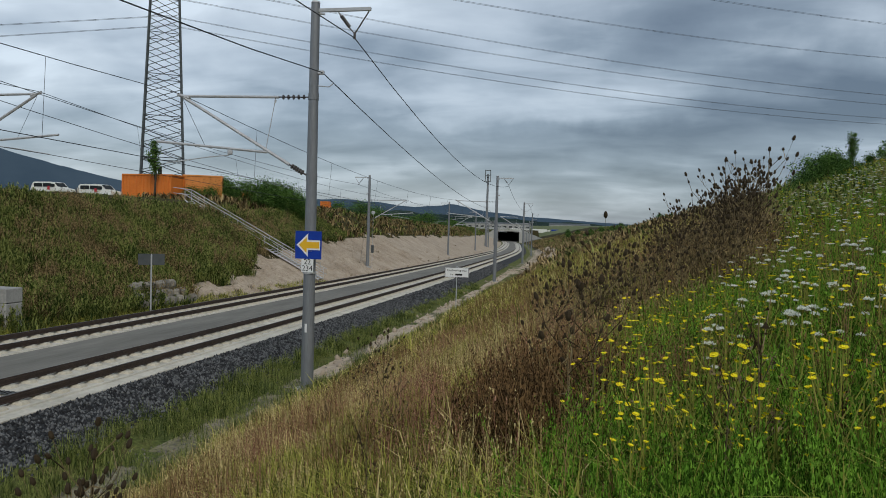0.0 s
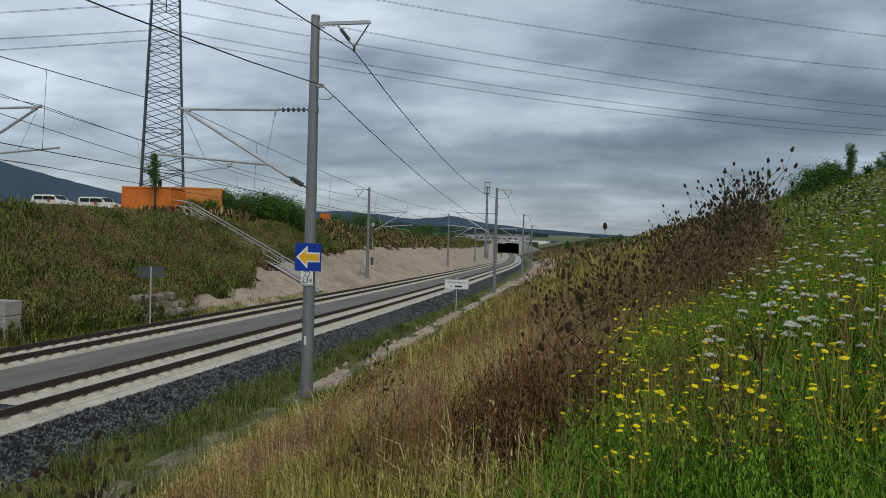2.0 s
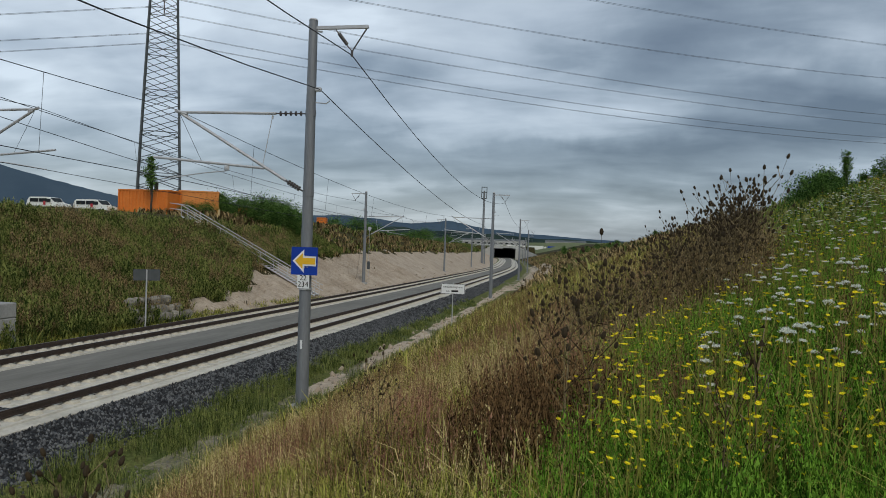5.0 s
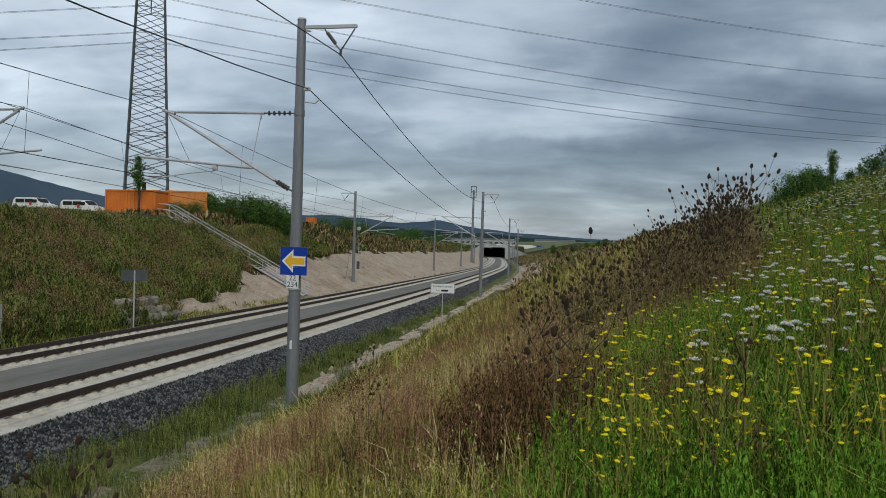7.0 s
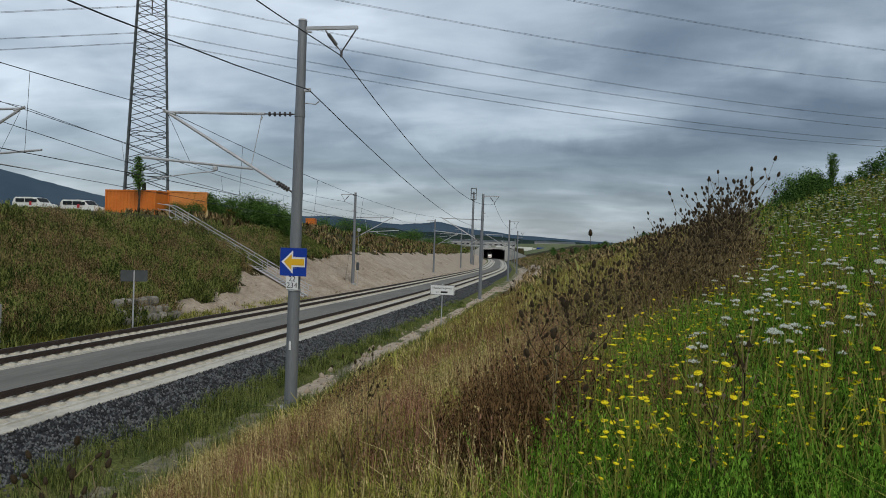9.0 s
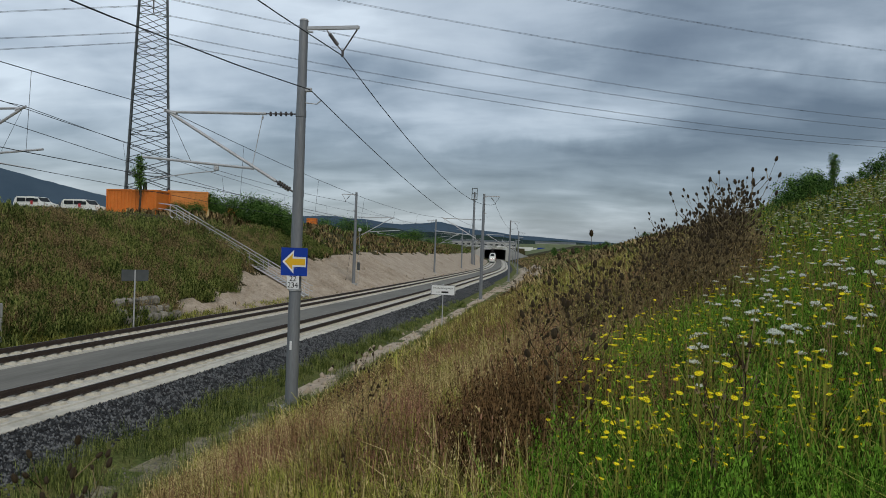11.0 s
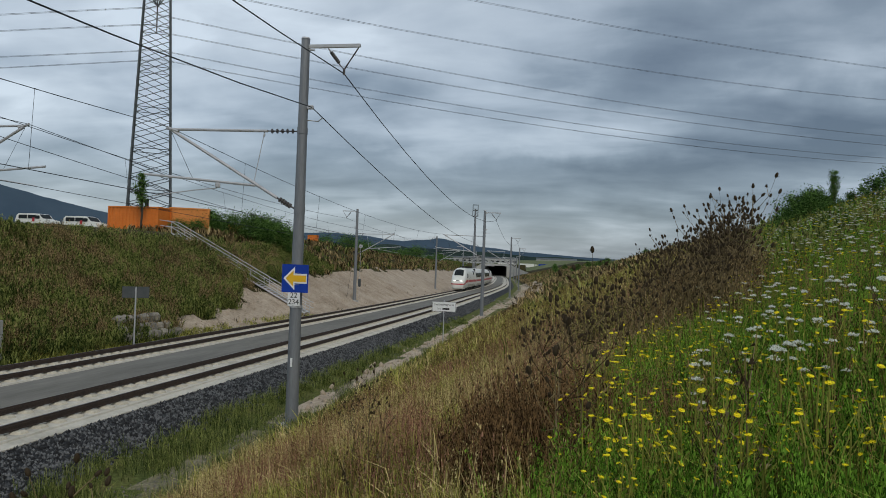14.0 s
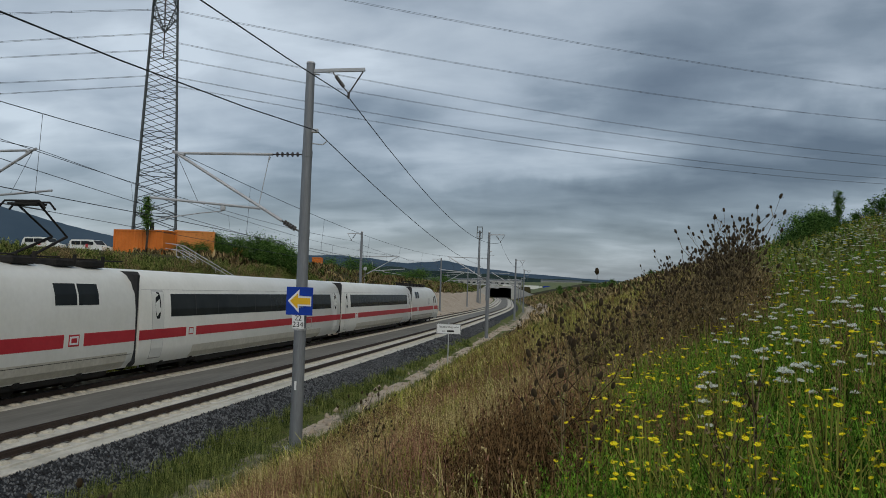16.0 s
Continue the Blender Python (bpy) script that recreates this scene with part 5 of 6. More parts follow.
def scatter(name, templates, spots, material, label, category, seed, smin=0.7, smax=1.25):
    """One mesh of many turned and scaled copies of the templates; spots are world points."""
    if not len(spots):
        return None
    r = np.random.RandomState(seed)
    V, T, k = [], [], 0
    kind = r.randint(0, len(templates), len(spots))
    spots = np.asarray(spots)
    for ti, (tv, tt) in enumerate(templates):
        P = spots[kind == ti]
        n = len(P)
        if not n:
            continue
        a, sc = r.uniform(0, 2 * math.pi, n), r.uniform(smin, smax, n)
        c, s = np.cos(a) * sc, np.sin(a) * sc
        x = c[:, None] * tv[:, 0] - s[:, None] * tv[:, 1] + P[:, :1]
        y = s[:, None] * tv[:, 0] + c[:, None] * tv[:, 1] + P[:, 1:2]
        z = sc[:, None] * tv[:, 2] + P[:, 2:3]
        V.append(np.stack([x, y, z], 2).reshape(-1, 3))
        T.append((tt[None] + (np.arange(n) * len(tv))[:, None, None]).reshape(-1, 3) + k)
        k += n * len(tv)
    return tri_mesh(name, np.concatenate(V), np.concatenate(T), material, label, category)


def field(seed, n, s0, s1, d0, d1, keep, bared=True):
    """Random spots on the ground within a stretch of the plan, where keep(x, y, s, d, r) allows."""
    r = random.Random(seed)
    out = []
    for _ in range(n):
        s, d = r.uniform(s0, s1), r.uniform(d0, d1)
        p = ground_at(s, d)
        if bared and d > 3.9 and bare(s, d) and r.random() < 0.9:
            continue
        if keep(p.x, p.y, s, d, r):
            out.append(tuple(p))
    return out


def clear(x, y):
    return x * x + y * y > 2.2 ** 2


def lush(x, y):
    """Where the fresh green meadow lies; soft edge."""
    edge = float(np.interp(y, [-10, 2.5, 7.6, 9.0, 9.8, 40], [-2.5, 0.0, 0.16, 0.9, 2.05, 8.9]))
    return x - edge + (0.35 if y < 9 else 0.7) * noise.noise(Vector((x * 0.6, y * 0.4, 2)))


def patch(x, y, k, f=0.35):
    return noise.noise(Vector((x * f, y * f, k)))


def green(x, y, s, d, r):
    return clear(x, y) and lush(x, y) > r.uniform(-0.3, 0.3) * (1 if y < 9 else 2.2)


def dry(x, y, s, d, r):
    return clear(x, y) and lush(x, y) < r.uniform(-0.3, 0.4) * (1 if y < 9 else 2.2)


def thicket(x, y):
    """The brown thicket beside the meadow."""
    return 1 - ((x + 0.22 + 0.03 * y - 0.16) / 0.56) ** 2 - ((y - 5.9) / 1.5) ** 2


G_TUFT = [tuft(i, 16, 0.5, 0.36, 0.008, 0.6) for i in range(4)]
G_BROAD = [tuft(20 + i, 16, 0.42, 0.36, 0.012, 0.55) for i in range(4)]
S_TUFT = [tuft(40 + i, 15, 0.64, 0.32, 0.011, 0.7) for i in range(4)]
M_TUFT = [tuft(60 + i, 9, 0.75, 0.45, 0.03, 0.5) for i in range(4)]
B_TUFT = [tuft(80 + i, 12, 0.5, 0.5, 0.045, 0.5) for i in range(4)]
R_SEED = [seedhead(100 + i, 10, 0.9, 0.26, 30, 0.0065) for i in range(4)]
R_BIG = [seedhead(120 + i, 9, 1.0, 0.36, 22, 0.022) for i in range(4)]
R_MID = [seedhead(130 + i, 10, 0.95, 0.3, 22, 0.011) for i in range(4)]
F_TUFT = [tuft(140 + i, 6, 1.1, 0.9, 0.22, 0.4) for i in range(3)]

KINDS = ((4, 0.16, "olive"), (9, 0.14, "straw"), (14, 0.03, "rust"), (21, 0.07, "pink"))


def kind_at(x, y):
    """Which plant leads at a spot of the dry slope: patches of a metre or so."""
    best = max(KINDS, key=lambda k: 1.3 * patch(x, y, k[0], 0.85) + 0.6 * patch(x, y, k[0] + 50, 0.25) + k[1] + (0.03 * (y - 7) if k[2] == "pink" and y < 14 else 0) + (0.25 if k[2] in ("olive", "straw") and y < 6 else 0))
    return best[2]


def lead(kind, rest=0.06):
    def keep(x, y, s, d, r):
        if not dry(x, y, s, d, r):
            return False
        if thicket(x, y) > r.uniform(0.0, 0.35):
            return r.random() < 0.06
        return kind_at(x, y) == kind or r.random() < rest
    return keep


def on_bank(x, y, s, d, r):
    hz = ground_abs(s, d) - rail_z(s) + 0.62
    return hz > chalk_edge(s) + 0.8 * noise.noise(Vector((s * 0.35, d * 0.5, 0))) + 0.1 or s < 36


LEAFY = [seedhead(150 + i, 5, 0.6, 0.3, 34, 0.016) for i in range(4)]
SHRUBBY = [seedhead(160 + i, 5, 0.8, 0.45, 34, 0.042) for i in range(4)]
# near meadow
FINE = [seedhead(180 + i, 7, 0.55, 0.3, 46, 0.0065) for i in range(4)]
scatter("leafy_green_herbs", FINE, field(40, 15000, 1.0, 15, 13.0, 22, green), V_GREEN, "small-leaved green meadow herbs", "grass", 40, 0.6, 1.25)
scatter("leafy_olive_herbs", FINE, field(41, 2600, 2.0, 24, 6.5, 16.5, lambda x, y, s, d, r: dry(x, y, s, d, r) and thicket(x, y) < 0.1 and patch(x, y, 71, 0.8) > r.uniform(-0.1, 0.3)), V_OLIVE, "small-leaved olive herbs on the slope", "grass", 41, 0.5, 1.1)
scatter("bank_leafy_growth", SHRUBBY, field(42, 15000, 18, 90, -20.8, -8.9, lambda x, y, s, d, r: on_bank(x, y, s, d, r) and patch(x, y, 75, 0.45) > r.uniform(-0.15, 0.15)), V_BANKG, "leafy rough growth on the bank", "grass", 42, 0.4, 1.25)
scatter("path_edge_weeds", S_TUFT, field(43, 7600, 5, 34, 3.1, 8.0, lambda x, y, s, d, r: patch(x, y, 81, 0.9) > r.uniform(-0.25, 0.45) and abs(d - 4.9) > r.uniform(0.2, 0.6)), V_BANKG, "weeds along the gravel path", "grass", 43, 0.3, 0.8)
scatter("path_edge_herbs", FINE, field(44, 3000, 5, 34, 3.0, 8.0, lambda x, y, s, d, r: patch(x, y, 85, 0.9) > r.uniform(-0.1, 0.4)), V_BANKG, "leafy weeds along the gravel path", "grass", 44, 0.3, 0.85)
scatter("green_meadow_grass", G_TUFT, field(1, 9500, 1.0, 14, 12.0, 23, green), V_GREEN, "lush fresh green meadow grass", "grass", 1, 0.45, 1.25)
scatter("leafy_meadow_herbs", G_BROAD, field(2, 4500, 1.0, 14, 12.0, 23, green), V_GREEN, "broad-leaved green meadow herbs", "grass", 2, 0.5, 1.2)
scatter("olive_grass", S_TUFT, field(3, 24000, 1.5, 17, 6.0, 16.5, lead("olive")), V_OLIVE, "olive-green tufted grass on the slope", "grass", 3, 0.45, 1.15)
scatter("straw_grass", S_TUFT, field(4, 24000, 1.5, 17, 6.0, 16.5, lead("straw")), V_STRAW, "dry straw-coloured grass on the slope", "grass", 4, 0.45, 1.15)
scatter("rust_stalks", R_SEED, field(5, 6500, 2.0, 20, 7.2, 17.0, lead("rust", 0.05)), V_RUST, "withered rust-brown stalks", "dry plants", 5, 0.55, 1.05)
scatter("brown_thicket", FINE, field(6, 9000, 3, 10, 11.0, 15.5, lambda x, y, s, d, r: clear(x, y) and thicket(x, y) > r.uniform(0, 0.4)), V_THICK, "dense brown withered thicket", "dry plants", 6, 0.9, 1.5)
scatter("reddish_stalks", R_SEED, field(7, 6500, 4, 20, 8.0, 16.5, lead("pink", 0.04)), V_PINK, "faded reddish seeding stalks", "dry plants", 7, 0.5, 1.0)
scatter("thicket_green", G_BROAD, field(38, 700, 3, 14, 9.0, 15.5, lambda x, y, s, d, r: dry(x, y, s, d, r) and patch(x, y, 61, 0.6) > 0.15), V_GREEN, "green herbs among the dry growth", "grass", 38, 0.5, 0.9)
scatter("meadow_stalks", R_SEED, field(36, 2000, 3.2, 16, 13, 24, green), V_RUST, "thin brown stalks among the green meadow", "dry plants", 36, 0.6, 1.0)
scatter("red_dock_patch", R_SEED, field(59, 700, 5.5, 10, 11.0, 13.4, lambda x, y, s, d, r: ((x + 1.85) / 0.5) ** 2 + ((y - 7.6) / 1.1) ** 2 < r.uniform(0.3, 1.1) or ((x + 0.55) / 0.4) ** 2 + ((y - 7.6) / 0.9) ** 2 < r.uniform(0.3, 1.1)), V_PINK, "reddish withered dock on the slope", "dry plants", 59, 0.6, 1.0)
scatter("meadow_olive", S_TUFT, field(37, 6000, 2.0, 16, 13, 24, green), V_OLIVE, "thin olive grass among the green meadow", "grass", 37, 0.7, 1.15)
scatter("meadow_behind", G_TUFT, field(48, 2600, -9, 1.2, 13, 24, green), V_GREEN, "green meadow grass up the slope behind", "grass", 48)
scatter("slope_behind", S_TUFT, field(49, 4200, -9, 1.8, 6, 16, dry), V_STRAW, "dry grass on the slope behind", "grass", 49)
scatter("pale_seed_stalks", R_SEED, field(50, 800, 3.6, 14, 8.0, 15.5, lambda x, y, s, d, r: dry(x, y, s, d, r) and patch(x, y, 95, 0.9) > 0.12), V_STRAW, "pale seeding stalks standing over the dry grass", "dry plants", 50, 0.8, 1.25)
# the tall withered stand along the crest
def stand(a0, a1, d0, d1):
    def keep(x, y, s, d, r):
        a = math.degrees(math.atan2(x, y))
        return a0 + r.uniform(-0.6, 0.6) < a < a1 + r.uniform(-0.6, 0.6) and d0 < math.hypot(x, y) < d1 and patch(x, y, 33, 0.9) > r.uniform(-0.6, 0.1)
    return keep


CREST = [seedhead(170 + i, 8, 1.2, 0.34, 26, 0.013) for i in range(4)]
scatter("crest_stalks", CREST, field(51, 1700, 8, 19, 13.5, 19, stand(3.0, 8.5, 8.5, 18)), V_BANKB, "withered brown stalks along the crest", "dry plants", 51, 0.45, 0.8)
scatter("crest_tall_stalks", CREST, field(52, 2400, 8.5, 19, 14.5, 19, stand(8.0, 13.4, 9.5, 18)), V_BANKB, "tall withered brown stalks along the crest", "dry plants", 52, 0.6, 1.05)
scatter("crest_dark_stalks", CREST, field(53, 900, 9, 19, 13.5, 19, stand(6.0, 13.2, 10.0, 18)), V_RUST, "dark dead stems in the stand on the crest", "dry plants", 53, 0.5, 0.95)
scatter("crest_olive_grass", M_TUFT, field(54, 2600, 8, 19, 13.5, 19, stand(2.5, 13.0, 8.0, 18)), V_OLIVE, "olive grass between the withered stalks", "grass", 54, 0.6, 1.1)
scatter("brown_meadow_patch", R_SEED, field(55, 420, 3.8, 7, 14.0, 15.4, lambda x, y, s, d, r: ((x - 0.72) / 0.42) ** 2 + ((y - 5.5) / 1.0) ** 2 < r.uniform(0.4, 1.1)), V_RUST, "patch of thin brown stalks in the meadow", "dry plants", 55, 0.55, 0.9)
# middle slope
scatter("slope_grass", M_TUFT, field(8, 4200, 13, 44, 7.0, 34, green), V_GREEN, "green grass up the slope", "grass", 8)
scatter("slope_olive_grass", M_TUFT, field(9, 12000, 13, 60, 6.2, 26, lambda x, y, s, d, r: dry(x, y, s, d, r) and patch(x, y, 6) > r.uniform(-0.6, 0.3)), V_OLIVE, "olive grass along the slope", "grass", 9, 0.5, 1.1)
scatter("slope_brown_stalks", R_MID, field(10, 1900, 11, 62, 8.0, 26, lambda x, y, s, d, r: dry(x, y, s, d, r) and patch(x, y, 11, 0.25) > r.uniform(-0.4, 0.3)), V_RUST, "brown withered stalks along the slope", "dry plants", 10, 0.6, 1.15)
scatter("slope_straw", M_TUFT, field(11, 9000, 13, 62, 6.6, 26, lambda x, y, s, d, r: dry(x, y, s, d, r) and patch(x, y, 17) > r.uniform(-0.3, 0.4)), V_STRAW, "pale dry grass along the slope", "grass", 11, 0.5, 1.1)
scatter("slope_meadow", M_TUFT, field(45, 6500, 12, 46, 12.0, 36, green), V_BANKG, "rough meadow grass up the slope", "grass", 45, 0.5, 1.1)
scatter("slope_meadow_leaves", SHRUBBY, field(46, 3200, 13, 46, 14.0, 36, green), V_BANKG, "leafy growth up the slope", "grass", 46, 0.4, 0.9)
scatter("slope_meadow_stalks", R_MID, field(47, 2200, 10, 46, 14.0, 36, lambda x, y, s, d, r: green(x, y, s, d, r) and patch(x, y, 91, 0.3) > r.uniform(-0.2, 0.4)), V_RUST, "brown stalks up the meadow slope", "dry plants", 47, 0.6, 1.0)
# ditch and path edge
scatter("verge_tufts", M_TUFT, field(12, 13000, 6, 70, 2.9, 7.6, lambda x, y, s, d, r: abs(d - 4.9) > r.uniform(0.1, 0.6) and d > 3.0 + r.uniform(-0.1, 0.5) and patch(x, y, 31, 0.6) > r.uniform(-0.4, 0.4)), V_BANKG, "low green tufts along the gravel path", "grass", 12, 0.2, 0.55)
scatter("left_verge_tufts", M_TUFT, field(13, 2400, 14, 60, -9.6, -8.0, lambda x, y, s, d, r: patch(x, y, 37, 0.5) > r.uniform(-0.5, 0.3)), V_OLIVE, "grass along the far track", "grass", 13, 0.25, 0.6)
# far slope on the near side
scatter("far_slope_growth", F_TUFT, field(14, 6000, 55, 430, 7.5, 40, lambda x, y, s, d, r: patch(x, y, 3, 0.1) > r.uniform(-0.5, 0.4)), V_BANKB, "brownish growth on the far slope", "grass", 14, 0.5, 1.1)
scatter("far_slope_green", F_TUFT, field(15, 4500, 45, 430, 10, 60, lambda x, y, s, d, r: patch(x, y, 8, 0.1) > r.uniform(-0.3, 0.5)), V_BANKG, "green growth on the far slope", "grass", 15, 0.5, 1.1)


# the bank beyond the tracks
scatter("bank_green_growth", B_TUFT, field(16, 13000, 18, 75, -20.8, -8.8, lambda x, y, s, d, r: on_bank(x, y, s, d, r) and patch(x, y, 5, 0.3) > r.uniform(-0.35, 0.1)), V_BANKG, "rough green growth on the bank", "grass", 16, 0.4, 1.4)
scatter("bank_brown_growth", R_BIG, field(17, 8000, 18, 75, -20.6, -9.2, lambda x, y, s, d, r: on_bank(x, y, s, d, r) and patch(x, y, 12, 0.3) > r.uniform(-0.2, 0.2)), V_BANKB, "rough brown growth on the bank", "dry plants", 17, 0.4, 1.3)
scatter("bank_clumps", SHRUBBY, field(56, 3200, 18, 80, -20.4, -9.4, lambda x, y, s, d, r: on_bank(x, y, s, d, r) and patch(x, y, 63, 0.6) > 0.12), V_BANKG, "darker leafy clumps on the bank", "grass", 56, 0.8, 1.5)
scatter("bank_brown_clumps", R_BIG, field(57, 3200, 18, 80, -20.4, -9.4, lambda x, y, s, d, r: on_bank(x, y, s, d, r) and patch(x, y, 67, 0.5) > 0.1), V_BANKB, "brown seeding clumps on the bank", "dry plants", 57, 0.7, 1.35)
scatter("far_bank_green", F_TUFT, field(18, 8000, 70, 440, -34, -10, lambda x, y, s, d, r: on_bank(x, y, s, d, r) and patch(x, y, 15, 0.12) + (s - 150) / 400 > r.uniform(-0.5, 0.4)), V_BANKG, "green growth along the far bank", "grass", 18, 0.4, 0.95)
scatter("far_bank_brown", F_TUFT, field(19, 7000, 62, 300, -30, -10, lambda x, y, s, d, r: on_bank(x, y, s, d, r) and patch(x, y, 25, 0.12) > r.uniform(-0.5, 0.3)), V_BANKB, "brown growth along the far bank", "dry plants", 19, 0.4, 0.95)
scatter("bank_top_grass", B_TUFT, field(20, 3500, 30, 110, -60, -21, lambda x, y, s, d, r: True), V_BANKG, "grass along the top of the bank", "grass", 20, 0.2, 0.5)
scatter("chalk_weeds", B_TUFT, field(27, 260, 40, 200, -14, -8.6, lambda x, y, s, d, r: r.random() < (0.9 if d > -9.2 else 0.14)), V_BANKB, "sparse weeds on the bare cut", "grass", 27, 0.35, 0.8)


# ---- single plants ----
def head_mesh(name, material, r=0.0195, h=0.068):
    g = Geo()
    rows = [(0.35, 0), (0.85, 0.18), (1.0, 0.42), (0.85, 0.7), (0.5, 0.93), (0.12, 1.0)]
    g.loft([[(r * k * math.cos(2 * math.pi * j / 8), r * k * math.sin(2 * math.pi * j / 8), h * z) for j in range(8)] for k, z in rows])
    rr = random.Random(3)
    for _ in range(40):
        a, z = rr.uniform(0, 6.28), rr.uniform(0.05, 0.95)
        k = float(np.interp(z, [q[1] for q in rows], [q[0] for q in rows])) * r
        c = Vector((k * math.cos(a), k * math.sin(a), h * z))
        o = Vector((math.cos(a), math.sin(a), 0.5)) * r * 0.5
        w = Vector((-math.sin(a), math.cos(a), 0)) * r * 0.09
        i = len(g.v)
        g.add([c - w, c + w, c + o], [(0, 1, 2)])
    for k in range(5):
        a = k * 1.256
        c = Vector((r * 0.4 * math.cos(a), r * 0.4 * math.sin(a), 0))
        o = Vector((math.cos(a) * r * 2.2, math.sin(a) * r * 2.2, h * 0.45))
        w = Vector((-math.sin(a), math.cos(a), 0)) * r * 0.12
        g.add([c - w, c + w, c + o], [(0, 1, 2)])
    me = bpy.data.meshes.new(name)
    me.from_pydata(g.v, [], g.f)
    me.materials.append(material)
    return me


HEAD = head_mesh("seed_head", V_TEASEL)


def teasel(seed, height, branches):
    r = random.Random(seed)
    ob = thing("teasel", "withered brown teasel with spiny egg-shaped seed heads", "teasel", "teasels on the slope")
    stem = Geo()
    tips = []
    lean = Vector((r.uniform(-0.08, 0.08), r.uniform(-0.08, 0.08), 0))
    def axis(f):
        return lean * height * f + Vector((0, 0, height * f))
    stem.tube([axis(0) - Vector((0, 0, 0.1)), axis(0.5), axis(1)], [0.006, 0.005, 0.003], 5)
    tips.append((axis(1), Vector((lean.x, lean.y, 1)), 1.15))
    for k in range(branches):
        f = 0.45 + 0.45 * k / max(1, branches - 1)
        a = k * 2.4 + r.uniform(-0.4, 0.4)
        ln = height * (0.42 - 0.25 * (f - 0.45)) * r.uniform(0.6, 1.05)
        p = axis(f)
        q = p + Vector((math.cos(a) * ln * 0.38, math.sin(a) * ln * 0.38, ln * 0.45))
        e = q + Vector((math.cos(a) * ln * 0.16, math.sin(a) * ln * 0.16, ln * 0.42))
        stem.tube([p, q, e], [0.0035, 0.003, 0.002], 4)
        tips.append((e, e - q, r.uniform(0.75, 1.0)))
        if r.random() < 0.5:
            e2 = q + Vector((math.cos(a + 1.2) * ln * 0.22, math.sin(a + 1.2) * ln * 0.22, ln * 0.22))
            stem.tube([q, e2], [0.004, 0.003], 4)
            tips.append((e2, e2 - q, r.uniform(0.6, 0.85)))
        for sg in (-1, 1):
            c = Vector((math.cos(a + sg * 1.3), math.sin(a + sg * 1.3), 0))
            w = Vector((0, 0, 0.006))
            tipp = p + c * 0.13 + Vector((0, 0, 0.06 - r.uniform(0, 0.14)))
            stem.add([p + w, p - w, tipp], [(0, 1, 2)])
    part("stem", stem, V_DARKB, ob)
    for p, d, sc in tips:
        m = Matrix.Translation(p) @ d.to_track_quat("Z", "Y").to_matrix().to_4x4() @ Matrix.Diagonal((sc, sc, sc, 1))
        shared("seed_head", HEAD, ob, m)
    return ob


def plant_at(x, y):
    """The ground's height under a point of the near slope, where the line is straight."""
    return ground_abs(y, x + 13.774)


TEASELS = [teasel(1, 1.55, 7), teasel(2, 1.75, 9), teasel(3, 1.4, 6), teasel(4, 1.65, 8)]
rng = random.Random(77)
spots = []
for _ in range(100):                      # the stand along the crest
    b, dist = rng.triangular(4.0, 12.9, 11.6), rng.uniform(9, 17)
    a = radians(b)
    spots.append((dist * math.sin(a), dist * math.cos(a), rng.uniform(0.7, 0.9) + 0.024 * (b - 4)))
for _ in range(26):                       # the lower, nearer stand
    a, dist = radians(rng.uniform(-3.5, 4.0)), rng.uniform(7.5, 14)
    spots.append((dist * math.sin(a), dist * math.cos(a), rng.uniform(0.6, 0.9)))
spots += [(-0.06, 4.4, 0.86), (0.04, 4.6, 0.84), (-0.12, 5.4, 0.88), (0.12, 6.2, 0.88), (-0.35, 6.0, 0.75), (-3.7, 11.5, 0.6), (-4.3, 12.4, 0.62), (-3.2, 10.8, 0.55), (-5.2, 13.6, 0.6), (-5.6, 12.8, 0.5)]
spots += [(-2.9, 3.5, 0.88), (-2.98, 3.7, 0.92), (-3.05, 3.75, 0.86), (-2.88, 3.45, 0.84), (-3.2, 3.95, 0.88), (-2.85, 3.6, 0.78), (-2.95, 3.6, 0.7), (-3.3, 10.3, 0.9), (-3.2, 11.4, 0.9)]
for i, (x, y, sc) in enumerate(spots):
    src = TEASELS[i % 4]
    m = Matrix.Translation((x, y, plant_at(x, y) - 0.03)) @ Matrix.Rotation(rng.uniform(0, 6.28), 4, "Z") @ Matrix.Diagonal((sc, sc, sc, 1))
    if i < 4:
        src.matrix_basis = m
    else:
        o = copy_thing(src, Matrix.Identity(4))
        o.matrix_basis = m


def petals(n, r, cup, rings=1):
    g = Geo()
    for k in range(n):
        a, b = 2 * math.pi * k / n, 2 * math.pi * (k + 0.92) / n
        c = (a + b) / 2
        g.add([(0, 0, 0), (r * 0.8 * math.cos(a), r * 0.8 * math.sin(a), cup), (r * math.cos(c), r * math.sin(c), cup * 1.1), (r * 0.8 * math.cos(b), r * 0.8 * math.sin(b), cup)], [(0, 1, 2, 3)])
    g.tube([(0, 0, -0.002), (0, 0, 0.006)], r * 0.3, 7)
    return g


